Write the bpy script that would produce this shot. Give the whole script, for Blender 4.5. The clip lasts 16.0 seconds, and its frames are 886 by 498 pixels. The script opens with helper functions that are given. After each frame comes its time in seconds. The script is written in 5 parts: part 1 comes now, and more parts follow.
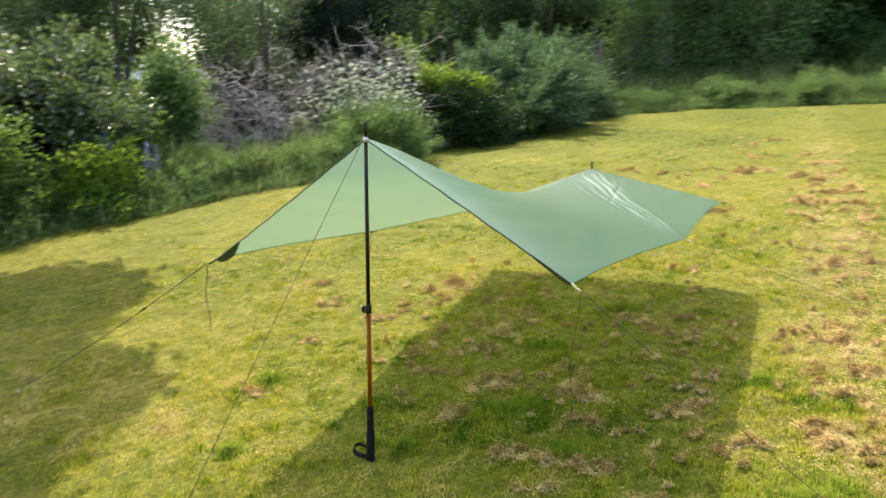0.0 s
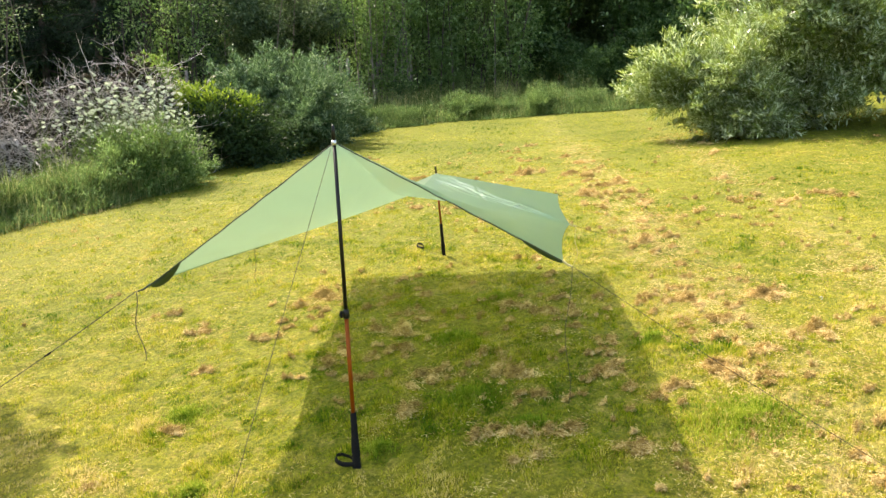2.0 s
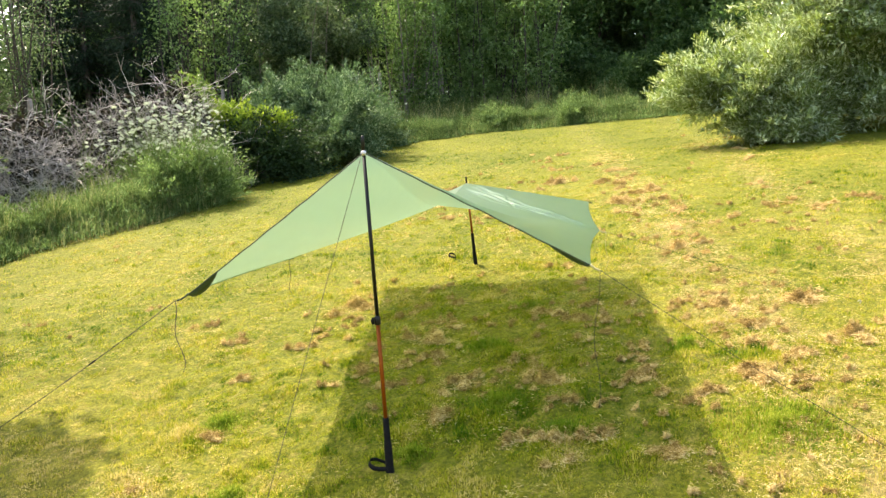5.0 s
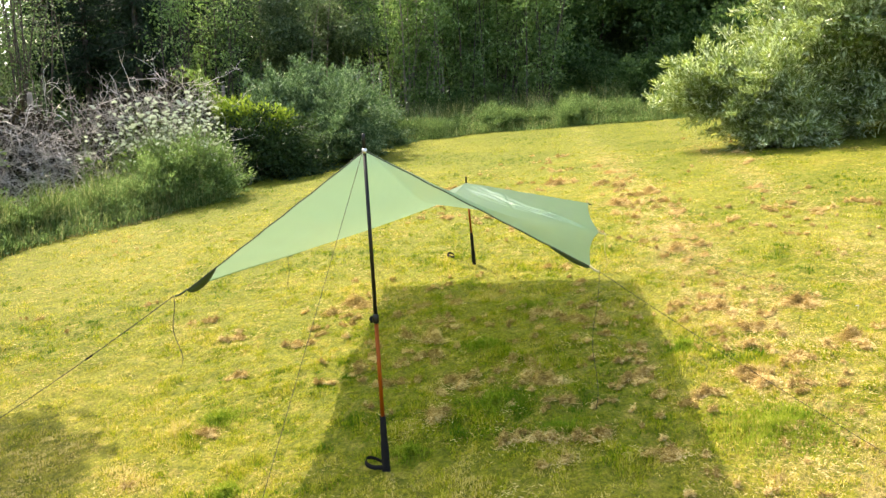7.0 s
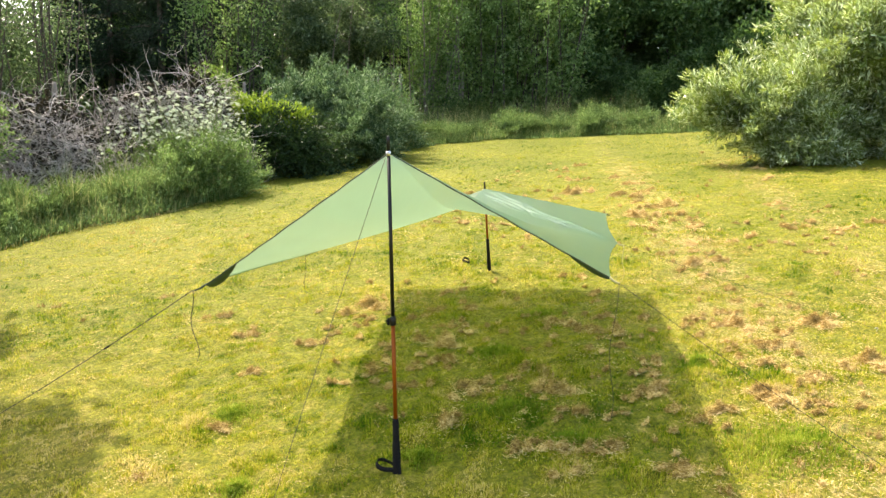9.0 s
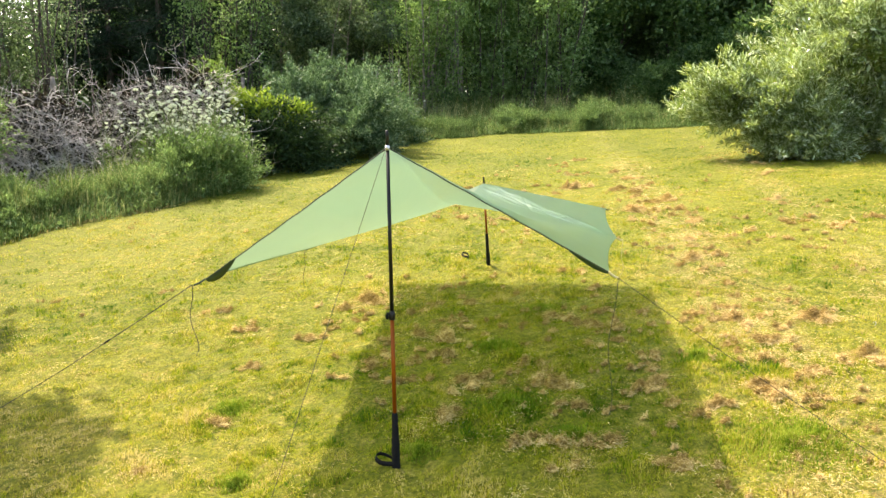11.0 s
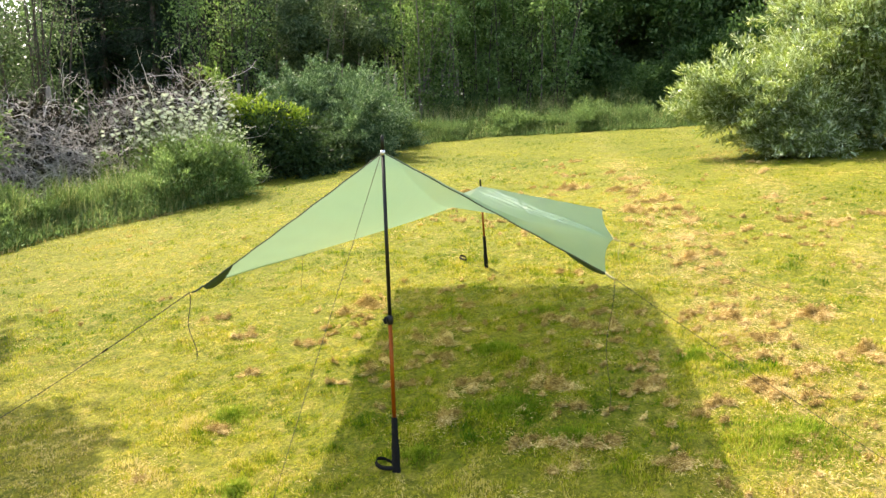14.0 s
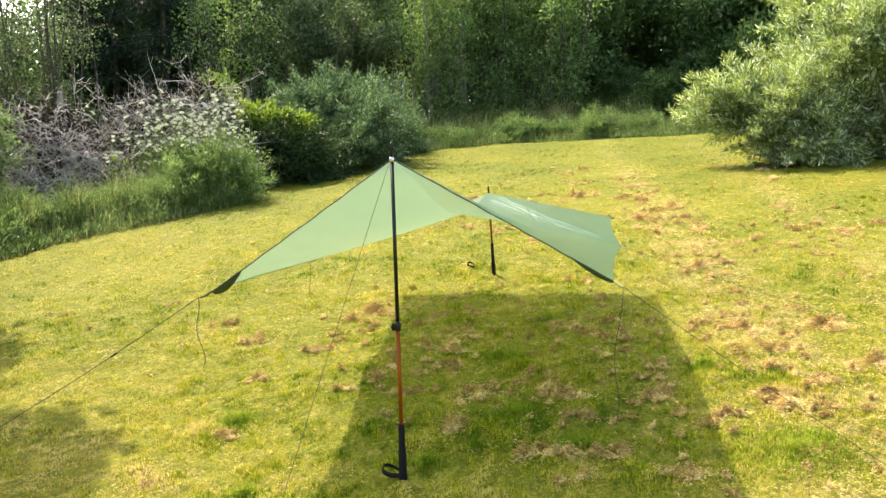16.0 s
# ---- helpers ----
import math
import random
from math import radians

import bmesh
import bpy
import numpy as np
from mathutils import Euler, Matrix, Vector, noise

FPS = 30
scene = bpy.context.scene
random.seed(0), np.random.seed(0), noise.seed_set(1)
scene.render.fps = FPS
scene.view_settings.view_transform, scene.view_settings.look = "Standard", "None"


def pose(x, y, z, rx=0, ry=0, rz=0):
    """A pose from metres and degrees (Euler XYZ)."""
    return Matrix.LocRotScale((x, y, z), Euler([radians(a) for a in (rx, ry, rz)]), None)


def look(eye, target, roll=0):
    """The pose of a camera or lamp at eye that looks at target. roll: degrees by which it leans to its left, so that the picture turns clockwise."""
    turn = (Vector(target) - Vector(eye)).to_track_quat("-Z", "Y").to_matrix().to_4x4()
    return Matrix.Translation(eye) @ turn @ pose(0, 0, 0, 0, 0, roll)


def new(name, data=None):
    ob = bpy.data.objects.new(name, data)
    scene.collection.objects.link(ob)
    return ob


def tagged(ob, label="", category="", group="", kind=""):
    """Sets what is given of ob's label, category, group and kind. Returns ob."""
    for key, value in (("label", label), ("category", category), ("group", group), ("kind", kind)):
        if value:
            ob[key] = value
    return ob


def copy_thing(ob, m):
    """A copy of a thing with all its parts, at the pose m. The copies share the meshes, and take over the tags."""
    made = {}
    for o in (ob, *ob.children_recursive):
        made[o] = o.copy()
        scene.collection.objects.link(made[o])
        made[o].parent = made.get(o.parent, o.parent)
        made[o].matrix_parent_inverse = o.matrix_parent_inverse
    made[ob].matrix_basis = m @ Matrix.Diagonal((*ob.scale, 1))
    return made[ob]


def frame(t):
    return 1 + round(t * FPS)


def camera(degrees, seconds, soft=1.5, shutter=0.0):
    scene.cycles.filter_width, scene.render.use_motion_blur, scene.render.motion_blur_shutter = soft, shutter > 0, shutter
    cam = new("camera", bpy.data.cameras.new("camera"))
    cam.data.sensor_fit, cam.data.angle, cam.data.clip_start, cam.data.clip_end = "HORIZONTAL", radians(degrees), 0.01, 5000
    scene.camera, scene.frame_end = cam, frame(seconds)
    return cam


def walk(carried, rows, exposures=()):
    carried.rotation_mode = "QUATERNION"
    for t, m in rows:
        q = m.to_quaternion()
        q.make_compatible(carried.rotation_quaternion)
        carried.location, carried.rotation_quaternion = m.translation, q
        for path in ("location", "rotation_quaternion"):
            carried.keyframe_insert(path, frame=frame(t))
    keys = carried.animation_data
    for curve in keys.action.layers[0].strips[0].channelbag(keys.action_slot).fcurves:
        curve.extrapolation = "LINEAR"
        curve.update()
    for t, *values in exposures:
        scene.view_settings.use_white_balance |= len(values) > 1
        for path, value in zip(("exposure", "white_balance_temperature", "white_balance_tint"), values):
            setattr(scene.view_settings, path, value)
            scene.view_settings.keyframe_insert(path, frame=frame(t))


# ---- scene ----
cam = camera(63.5, 16.0, soft=1.44, shutter=0.5)
PATH = [
    (0, (0.711, -2.537, 1.362), (0.372, -0.601, 0.993), 1.9),
    (0.5, (0.352, -2.517, 1.266), (0.299, -0.541, 0.959), 0.9),
    (1, (0.122, -2.56, 1.283), (0.283, -0.59, 0.98), -0.5),
    (1.5, (-0.102, -2.615, 1.276), (0.255, -0.672, 0.961), -0.6),
    (2, (-0.161, -2.638, 1.276), (0.218, -0.698, 0.97), -0.4),
    (2.5, (-0.163, -2.651, 1.268), (0.149, -0.699, 0.965), -1.3),
    (3, (-0.155, -2.664, 1.265), (0.17, -0.712, 0.97), -2.0),
    (3.5, (-0.148, -2.674, 1.26), (0.169, -0.72, 0.975), -1.3),
    (4, (-0.143, -2.681, 1.262), (0.148, -0.721, 0.989), -1.8),
    (6.5, (-0.16, -2.686, 1.259), (0.126, -0.725, 0.99), -1.0),
    (7, (-0.153, -2.683, 1.259), (0.138, -0.723, 0.987), -0.8),
    (7.5, (-0.147, -2.686, 1.26), (0.154, -0.728, 0.991), -1.0),
    (8, (-0.149, -2.687, 1.262), (0.161, -0.727, 1.008), 0.2),
    (8.5, (-0.168, -2.687, 1.259), (0.124, -0.724, 1.009), 1.0),
    (9, (-0.183, -2.68, 1.262), (0.075, -0.714, 1.001), 1.4),
    (11.5, (-0.181, -2.681, 1.26), (0.081, -0.717, 0.985), 1.3),
    (12, (-0.175, -2.679, 1.262), (0.09, -0.715, 0.992), 0.6),
    (12.5, (-0.174, -2.684, 1.263), (0.09, -0.719, 0.996), 0.4),
    (13, (-0.172, -2.686, 1.263), (0.095, -0.722, 0.994), 0.4),
    (13.5, (-0.174, -2.687, 1.262), (0.095, -0.724, 0.995), 1.0),
    (14, (-0.176, -2.686, 1.263), (0.088, -0.722, 0.997), 0.5),
    (14.5, (-0.177, -2.684, 1.265), (0.077, -0.718, 1.0), 0.5),
    (15, (-0.18, -2.684, 1.262), (0.068, -0.717, 1.0), 0.7),
    (15.5, (-0.181, -2.687, 1.265), (0.061, -0.719, 1.004), 0.5),
    (16, (-0.18, -2.686, 1.266), (0.064, -0.717, 1.017), 0.8),
]
walk(cam, [(t, look(eye, target, roll)) for t, eye, target, roll in PATH],
     [(t, e - 0.06, k, 15) for t, e, k in ((0, 2.22, 6700), (0.5, 2.33, 6950), (1.5, 2.46, 7250), (4, 2.54, 7300), (7, 2.56, 7300), (16, 2.54, 7300))])

# ---- world, sun ----
SUN_WAY = Vector((0.45, -0.70, -1.0)).normalized()      # the way the sunlight travels
world = bpy.data.worlds.new("sky")
scene.world = world
world.use_nodes = True
wn, wl = world.node_tree.nodes, world.node_tree.links
wn.clear()
sky = wn.new("ShaderNodeTexSky")
sky.sky_type, sky.sun_disc = "NISHITA", False
sky.dust_density, sky.ozone_density = 3.0, 0.6
sky.sun_elevation = math.asin(-SUN_WAY.z)
sky.sun_rotation = math.atan2(-SUN_WAY.x, -SUN_WAY.y)
bg = wn.new("ShaderNodeBackground")
bg.inputs["Strength"].default_value = 0.108
wo = wn.new("ShaderNodeOutputWorld")
wl.new(sky.outputs[0], bg.inputs[0])
wl.new(bg.outputs[0], wo.inputs[0])
sun_data = bpy.data.lights.new("sun", "SUN")
sun_data.energy, sun_data.angle, sun_data.color = 2.2, radians(0.53), (1.0, 0.94, 0.825)
sun = new("sun", sun_data)
sun.matrix_world = look((0, 0, 30), Vector((0, 0, 30)) + SUN_WAY)


# ---- materials ----
def nodes_of(name):
    m = bpy.data.materials.new(name)
    m.use_nodes = True
    nt = m.node_tree
    nt.nodes.clear()
    return m, nt, nt.nodes, nt.links


def ramp(nd, stops):
    r = nd.new("ShaderNodeValToRGB")
    while len(r.color_ramp.elements) < len(stops):
        r.color_ramp.elements.new(0.5)
    for e, (p, c) in zip(r.color_ramp.elements, stops):
        e.position, e.color = p, (*c, 1)
    return r


def noise_tex(nd, lk, scale, detail=4.0, rough=0.6, coord="Object"):
    tc = nd.new("ShaderNodeTexCoord")
    n = nd.new("ShaderNodeTexNoise")
    n.inputs["Scale"].default_value, n.inputs["Detail"].default_value, n.inputs["Roughness"].default_value = scale, detail, rough
    lk.new(tc.outputs[coord], n.inputs["Vector"])
    return n


def mixc(nd, lk, a, b, fac, mode="MIX"):
    m = nd.new("ShaderNodeMix")
    m.data_type, m.blend_type = "RGBA", mode
    for sock, v in ((m.inputs["Factor"], fac), (m.inputs["A"], a), (m.inputs["B"], b)):
        if isinstance(v, (int, float)):
            sock.default_value = v
        elif isinstance(v, tuple):
            sock.default_value = (*v, 1)
        else:
            lk.new(v, sock)
    return m.outputs["Result"]


def leaf_mat(name, dark, mid, light, through_col, through_part=0.35, rough=0.45, patch=0.8, spec=0.18):
    """Leaves: a colour for each leaf, a slow change from clump to clump, light let through."""
    m, nt, nd, lk = nodes_of(name)
    geo = nd.new("ShaderNodeNewGeometry")
    r = ramp(nd, [(0.0, dark), (0.55, mid), (1.0, light)])
    lk.new(geo.outputs["Random Per Island"], r.inputs[0])
    n = noise_tex(nd, lk, patch, 3.0)
    pr = ramp(nd, [(0.3, (0.54, 0.63, 0.60)), (0.7, (1.04, 1.12, 1.02))])
    lk.new(n.outputs["Fac"], pr.inputs[0])
    col = mixc(nd, lk, r.outputs[0], pr.outputs[0], 1.0, "MULTIPLY")
    p = nd.new("ShaderNodeBsdfPrincipled")
    p.inputs["Roughness"].default_value = rough
    p.inputs["Specular IOR Level"].default_value = spec
    lk.new(col, p.inputs["Base Color"])
    t = nd.new("ShaderNodeBsdfTranslucent")
    tcol = mixc(nd, lk, col, through_col, 0.6)
    lk.new(tcol, t.inputs["Color"])
    mx = nd.new("ShaderNodeMixShader")
    mx.inputs[0].default_value = through_part
    lk.new(p.outputs[0], mx.inputs[1])
    lk.new(t.outputs[0], mx.inputs[2])
    o = nd.new("ShaderNodeOutputMaterial")
    lk.new(mx.outputs[0], o.inputs[0])
    return m


def plain_mat(name, a, b, scale, rough=0.6, metal=0.0, bump=0.0, bump_scale=60.0, spec=0.5):
    m, nt, nd, lk = nodes_of(name)
    n = noise_tex(nd, lk, scale, 6.0)
    r = ramp(nd, [(0.3, a), (0.7, b)])
    lk.new(n.outputs["Fac"], r.inputs[0])
    p = nd.new("ShaderNodeBsdfPrincipled")
    p.inputs["Roughness"].default_value, p.inputs["Metallic"].default_value = rough, metal
    p.inputs["Specular IOR Level"].default_value = spec
    lk.new(r.outputs[0], p.inputs["Base Color"])
    if bump:
        bn = noise_tex(nd, lk, bump_scale, 5.0)
        b2 = nd.new("ShaderNodeBump")
        b2.inputs["Strength"].default_value, b2.inputs["Distance"].default_value = bump, 0.02
        lk.new(bn.outputs["Fac"], b2.inputs["Height"])
        lk.new(b2.outputs[0], p.inputs["Normal"])
    o = nd.new("ShaderNodeOutputMaterial")
    lk.new(p.outputs[0], o.inputs[0])
    return m


def track_mask(nd, lk):
    """A straw-covered mower's track, slanting over the lawn, broken up by noise."""
    tc = nd.new("ShaderNodeTexCoord")
    sx = nd.new("ShaderNodeSeparateXYZ")
    lk.new(tc.outputs["Object"], sx.inputs[0])

    def op(kind, a, c, d=None):
        m = nd.new("ShaderNodeMath")
        m.operation = kind
        for sock, val in zip(m.inputs, (a, c, d)):
            if isinstance(val, (int, float)):
                sock.default_value = val
            elif val is not None:
                lk.new(val, sock)
        return m.outputs[0]
    total = None
    for x0, slope, width, amount in ((1.82, 0.28, 0.30, 1.0), (3.0, 0.34, 0.30, 0.7)):
        off = op("SUBTRACT", sx.outputs[0], op("MULTIPLY_ADD", sx.outputs[1], slope, x0))
        q = op("DIVIDE", off, width)
        g = op("MULTIPLY", op("EXPONENT", op("MULTIPLY", op("MULTIPLY", q, q), -1.0), 0.0), amount)
        total = g if total is None else op("ADD", total, g)
    n = noise_tex(nd, lk, 6.5, 6.0, 0.75)
    r = ramp(nd, [(0.46, (0, 0, 0)), (0.60, (0.8, 0.8, 0.8))])
    lk.new(n.outputs["Fac"], r.inputs[0])
    return op("MULTIPLY", total, r.outputs[0])


def lushness(nd, lk):
    """The lawn is moister and greener towards the far border: 0 near the tarp, 1 beyond."""
    tc = nd.new("ShaderNodeTexCoord")
    sx = nd.new("ShaderNodeSeparateXYZ")
    lk.new(tc.outputs["Object"], sx.inputs[0])
    mr = nd.new("ShaderNodeMapRange")
    mr.inputs["From Min"].default_value, mr.inputs["From Max"].default_value = 1.5, 11.0
    lk.new(sx.outputs[1], mr.inputs["Value"])
    return mr.outputs[0]


def lawn_mat():
    m, nt, nd, lk = nodes_of("mown_lawn")
    big = noise_tex(nd, lk, 0.55, 4.0, 0.55)
    med = noise_tex(nd, lk, 11.0, 6.0, 0.72)
    fine = noise_tex(nd, lk, 55.0, 6.0, 0.75)
    c_big = ramp(nd, [(0.40, LAWN_GREEN), (0.68, LAWN_YELLOW)])
    lk.new(big.outputs["Fac"], c_big.inputs[0])
    straw = ramp(nd, [(0.52, (0, 0, 0)), (0.66, (0.8, 0.8, 0.8))])
    lk.new(med.outputs["Fac"], straw.inputs[0])
    c = mixc(nd, lk, c_big.outputs[0], LAWN_STRAW, straw.outputs[0])
    c = mixc(nd, lk, c, (0.40, 0.325, 0.150), track_mask(nd, lk))
    c = mixc(nd, lk, c, mixc(nd, lk, c, (0.72, 0.80, 0.58), 1.0, "MULTIPLY"), lushness(nd, lk))
    fr = ramp(nd, [(0.34, (0.30, 0.36, 0.25)), (0.60, (1.18, 1.15, 1.1))])
    lk.new(fine.outputs["Fac"], fr.inputs[0])
    c = mixc(nd, lk, c, fr.outputs[0], 1.0, "MULTIPLY")
    tus = noise_tex(nd, lk, 17.0, 4.0, 0.7)
    tr = ramp(nd, [(0.34, (0.62, 0.70, 0.5)), (0.60, (1.08, 1.05, 1.0))])
    lk.new(tus.outputs["Fac"], tr.inputs[0])
    c = mixc(nd, lk, c, tr.outputs[0], 1.0, "MULTIPLY")
    p = nd.new("ShaderNodeBsdfPrincipled")
    p.inputs["Roughness"].default_value = 0.85
    p.inputs["Specular IOR Level"].default_value = 0.15
    lk.new(c, p.inputs["Base Color"])
    b = nd.new("ShaderNodeBump")
    b.inputs["Strength"].default_value, b.inputs["Distance"].default_value = 0.9, 0.03
    lk.new(fine.outputs["Fac"], b.inputs["Height"])
    lk.new(b.outputs[0], p.inputs["Normal"])
    o = nd.new("ShaderNodeOutputMaterial")
    lk.new(p.outputs[0], o.inputs[0])
    return m


def blade_mat(name, stops, through_part=0.35, patch=0.55, track=False):
    m, nt, nd, lk = nodes_of(name)
    geo = nd.new("ShaderNodeNewGeometry")
    big = noise_tex(nd, lk, patch, 4.0, 0.55)
    add = nd.new("ShaderNodeMath")
    add.operation = "MULTIPLY_ADD"
    add.inputs[1].default_value, add.inputs[2].default_value = (0.62, -0.05) if track else (1.0, -0.24)
    lk.new(geo.outputs["Random Per Island"], add.inputs[0])
    mr = nd.new("ShaderNodeMapRange")
    mr.inputs["From Min"].default_value, mr.inputs["From Max"].default_value = 0.35, 0.65
    mr.inputs["To Min"].default_value, mr.inputs["To Max"].default_value = -0.1, 0.45
    lk.new(big.outputs["Fac"], mr.inputs["Value"])
    sm = nd.new("ShaderNodeMath")
    lk.new(add.outputs[0], sm.inputs[0])
    lk.new(mr.outputs[0], sm.inputs[1])
    med = noise_tex(nd, lk, 4.5 if track else 7.0, 7.0, 0.75)
    mm = nd.new("ShaderNodeMapRange")
    mm.inputs["From Min"].default_value, mm.inputs["From Max"].default_value = 0.40, 0.62
    mm.inputs["To Min"].default_value, mm.inputs["To Max"].default_value = -0.30, 0.42
    lk.new(med.outputs["Fac"], mm.inputs["Value"])
    s2 = nd.new("ShaderNodeMath")
    lk.new(sm.outputs[0], s2.inputs[0])
    lk.new(mm.outputs[0], s2.inputs[1])
    r = ramp(nd, stops)
    s3 = nd.new("ShaderNodeMath")
    s3.operation = "MULTIPLY_ADD"
    s3.inputs[1].default_value = 0.45 if track else 0.0
    lk.new(track_mask(nd, lk), s3.inputs[0])
    lk.new(s2.outputs[0], s3.inputs[2])
    s4 = nd.new("ShaderNodeMath")
    s4.operation = "MULTIPLY_ADD"
    s4.inputs[1].default_value = -0.22 if track else 0.0
    lk.new(lushness(nd, lk), s4.inputs[0])
    lk.new(s3.outputs[0], s4.inputs[2])
    lk.new(s4.outputs[0], r.inputs[0])
    p = nd.new("ShaderNodeBsdfPrincipled")
    p.inputs["Roughness"].default_value = 0.6
    p.inputs["Specular IOR Level"].default_value = 0.06
    lk.new(r.outputs[0], p.inputs["Base Color"])
    t = nd.new("ShaderNodeBsdfTranslucent")
    lk.new(r.outputs[0], t.inputs["Color"])
    mx = nd.new("ShaderNodeMixShader")
    mx.inputs[0].default_value = through_part
    lk.new(p.outputs[0], mx.inputs[1])
    lk.new(t.outputs[0], mx.inputs[2])
    o = nd.new("ShaderNodeOutputMaterial")
    lk.new(mx.outputs[0], o.inputs[0])
    return m


def tarp_mat():
    m, nt, nd, lk = nodes_of("coated_nylon")
    n = noise_tex(nd, lk, 2.2, 4.0)
    r = ramp(nd, [(0.3, (0.048, 0.118, 0.070)), (0.7, (0.056, 0.132, 0.080))])
    lk.new(n.outputs["Fac"], r.inputs[0])
    p = nd.new("ShaderNodeBsdfPrincipled")
    p.inputs["Roughness"].default_value = 0.42
    p.inputs["Specular IOR Level"].default_value = 0.35
    p.inputs["Coat Weight"].default_value = 0.28
    p.inputs["Coat Roughness"].default_value = 0.15
    lk.new(r.outputs[0], p.inputs["Base Color"])
    # fine creases
    tc = nd.new("ShaderNodeTexCoord")
    mp = nd.new("ShaderNodeMapping")
    mp.inputs["Rotation"].default_value = (0, 0, radians(-35))
    mp.inputs["Scale"].default_value = (9.0, 1.6, 3.0)
    lk.new(tc.outputs["Object"], mp.inputs["Vector"])
    cn = nd.new("ShaderNodeTexNoise")
    cn.inputs["Scale"].default_value, cn.inputs["Detail"].default_value = 1.6, 3.0
    lk.new(mp.outputs[0], cn.inputs["Vector"])
    b = nd.new("ShaderNodeBump")
    b.inputs["Strength"].default_value, b.inputs["Distance"].default_value = 0.10, 0.02
    lk.new(cn.outputs["Fac"], b.inputs["Height"])
    lk.new(b.outputs[0], p.inputs["Normal"])
    t = nd.new("ShaderNodeBsdfTranslucent")
    t.inputs["Color"].default_value = (0.40, 0.66, 0.45, 1)
    mx = nd.new("ShaderNodeMixShader")
    mx.inputs[0].default_value = 0.165
    lk.new(p.outputs[0], mx.inputs[1])
    lk.new(t.outputs[0], mx.inputs[2])
    # the thin weave lets a little light straight through
    w = nd.new("ShaderNodeBsdfTransparent")
    w.inputs["Color"].default_value = (0.84, 1.0, 0.52, 1)
    mw = nd.new("ShaderNodeMixShader")
    mw.inputs[0].default_value = 0.17
    lk.new(mx.outputs[0], mw.inputs[1])
    lk.new(w.outputs[0], mw.inputs[2])
    o = nd.new("ShaderNodeOutputMaterial")
    lk.new(mw.outputs[0], o.inputs[0])
    return m


LAWN_GREEN, LAWN_YELLOW, LAWN_STRAW = (0.176, 0.190, 0.015), (0.250, 0.240, 0.026), (0.38, 0.308, 0.090)
M_LAWN = lawn_mat()
M_BLADE = blade_mat("grass_blades", [(0.0, (0.048, 0.125, 0.006)), (0.3, (0.245, 0.302, 0.012)), (0.65, (0.46, 0.415, 0.046)), (1.0, (0.62, 0.505, 0.19))], track=True)
M_TUFT = blade_mat("lush_grass", [(0.0, (0.10, 0.185, 0.011)), (0.5, (0.205, 0.29, 0.02)), (1.0, (0.36, 0.39, 0.05))], 0.4)
M_STRAW = blade_mat("dry_straw", [(0.0, (0.23, 0.150, 0.046)), (0.45, (0.58, 0.430, 0.155)), (1.0, (0.87, 0.70, 0.36))], 0.34, 3.0)
M_HEAP = plain_mat("matted_clippings", (0.190, 0.118, 0.034), (0.60, 0.425, 0.130), 60, 0.95, bump=0.9, bump_scale=160, spec=0.1)
M_TALL = blade_mat("tall_grass", [(0.0, (0.05, 0.10, 0.022)), (0.5, (0.135, 0.19, 0.05)), (1.0, (0.40, 0.42, 0.18))], 0.36, 0.9)
M_WEED = leaf_mat("weed_leaves", (0.03, 0.07, 0.018), (0.08, 0.15, 0.04), (0.24, 0.34, 0.11), (0.30, 0.45, 0.07), 0.30, 0.4)
M_HERB = leaf_mat("herb_leaves", (0.022, 0.052, 0.015), (0.082, 0.158, 0.044), (0.37, 0.49, 0.22), (0.32, 0.48, 0.13), 0.33, 0.5, 2.0)
M_SOFT = leaf_mat("soft_bush_leaves", (0.038, 0.076, 0.038), (0.088, 0.148, 0.074), (0.36, 0.44, 0.28), (0.18, 0.32, 0.10), 0.22, 0.5, 1.6, 0.12)
M_LIME = leaf_mat("lime_leaves", (0.07, 0.14, 0.014), (0.14, 0.235, 0.03), (0.32, 0.40, 0.06), (0.38, 0.52, 0.05), 0.32)
M_WILLOW = leaf_mat("willow_leaves", (0.028, 0.058, 0.012), (0.168, 0.252, 0.080), (0.88, 0.91, 0.77), (0.50, 0.64, 0.08), 0.30, 0.30, 1.6, 0.85)
M_WOOD_LEAF = leaf_mat("wood_leaves", (0.021, 0.048, 0.020), (0.060, 0.112, 0.042), (0.24, 0.34, 0.15), (0.20, 0.40, 0.08), 0.36, 0.45, 0.5, 0.2)
M_BIRCH_LEAF = leaf_mat("birch_leaves", (0.050, 0.100, 0.032), (0.145, 0.240, 0.080), (0.42, 0.54, 0.25), (0.36, 0.58, 0.12), 0.40, 0.45, 0.6, 0.2)
M_ALDER = leaf_mat("alder_leaves", (0.032, 0.052, 0.028), (0.068, 0.108, 0.052), (0.24, 0.30, 0.165), (0.20, 0.32, 0.10), 0.28, 0.45, 0.6, 0.2)
# dark green with the shade of the bush's lower part mixed in
M_SHADED_LEAF = leaf_mat("shaded_bush_leaves", (0.014, 0.034, 0.014), (0.03, 0.06, 0.024), (0.075, 0.12, 0.05), (0.08, 0.15, 0.03), 0.15, 0.5, 0.8, 0.15)
# near-black brown that stands in for shade inside the brush piles
M_BRUSH_SHADE = leaf_mat("brush_shade_leaves", (0.02, 0.016, 0.012), (0.04, 0.032, 0.022), (0.09, 0.07, 0.045), (0.06, 0.05, 0.03), 0.1, 0.7)
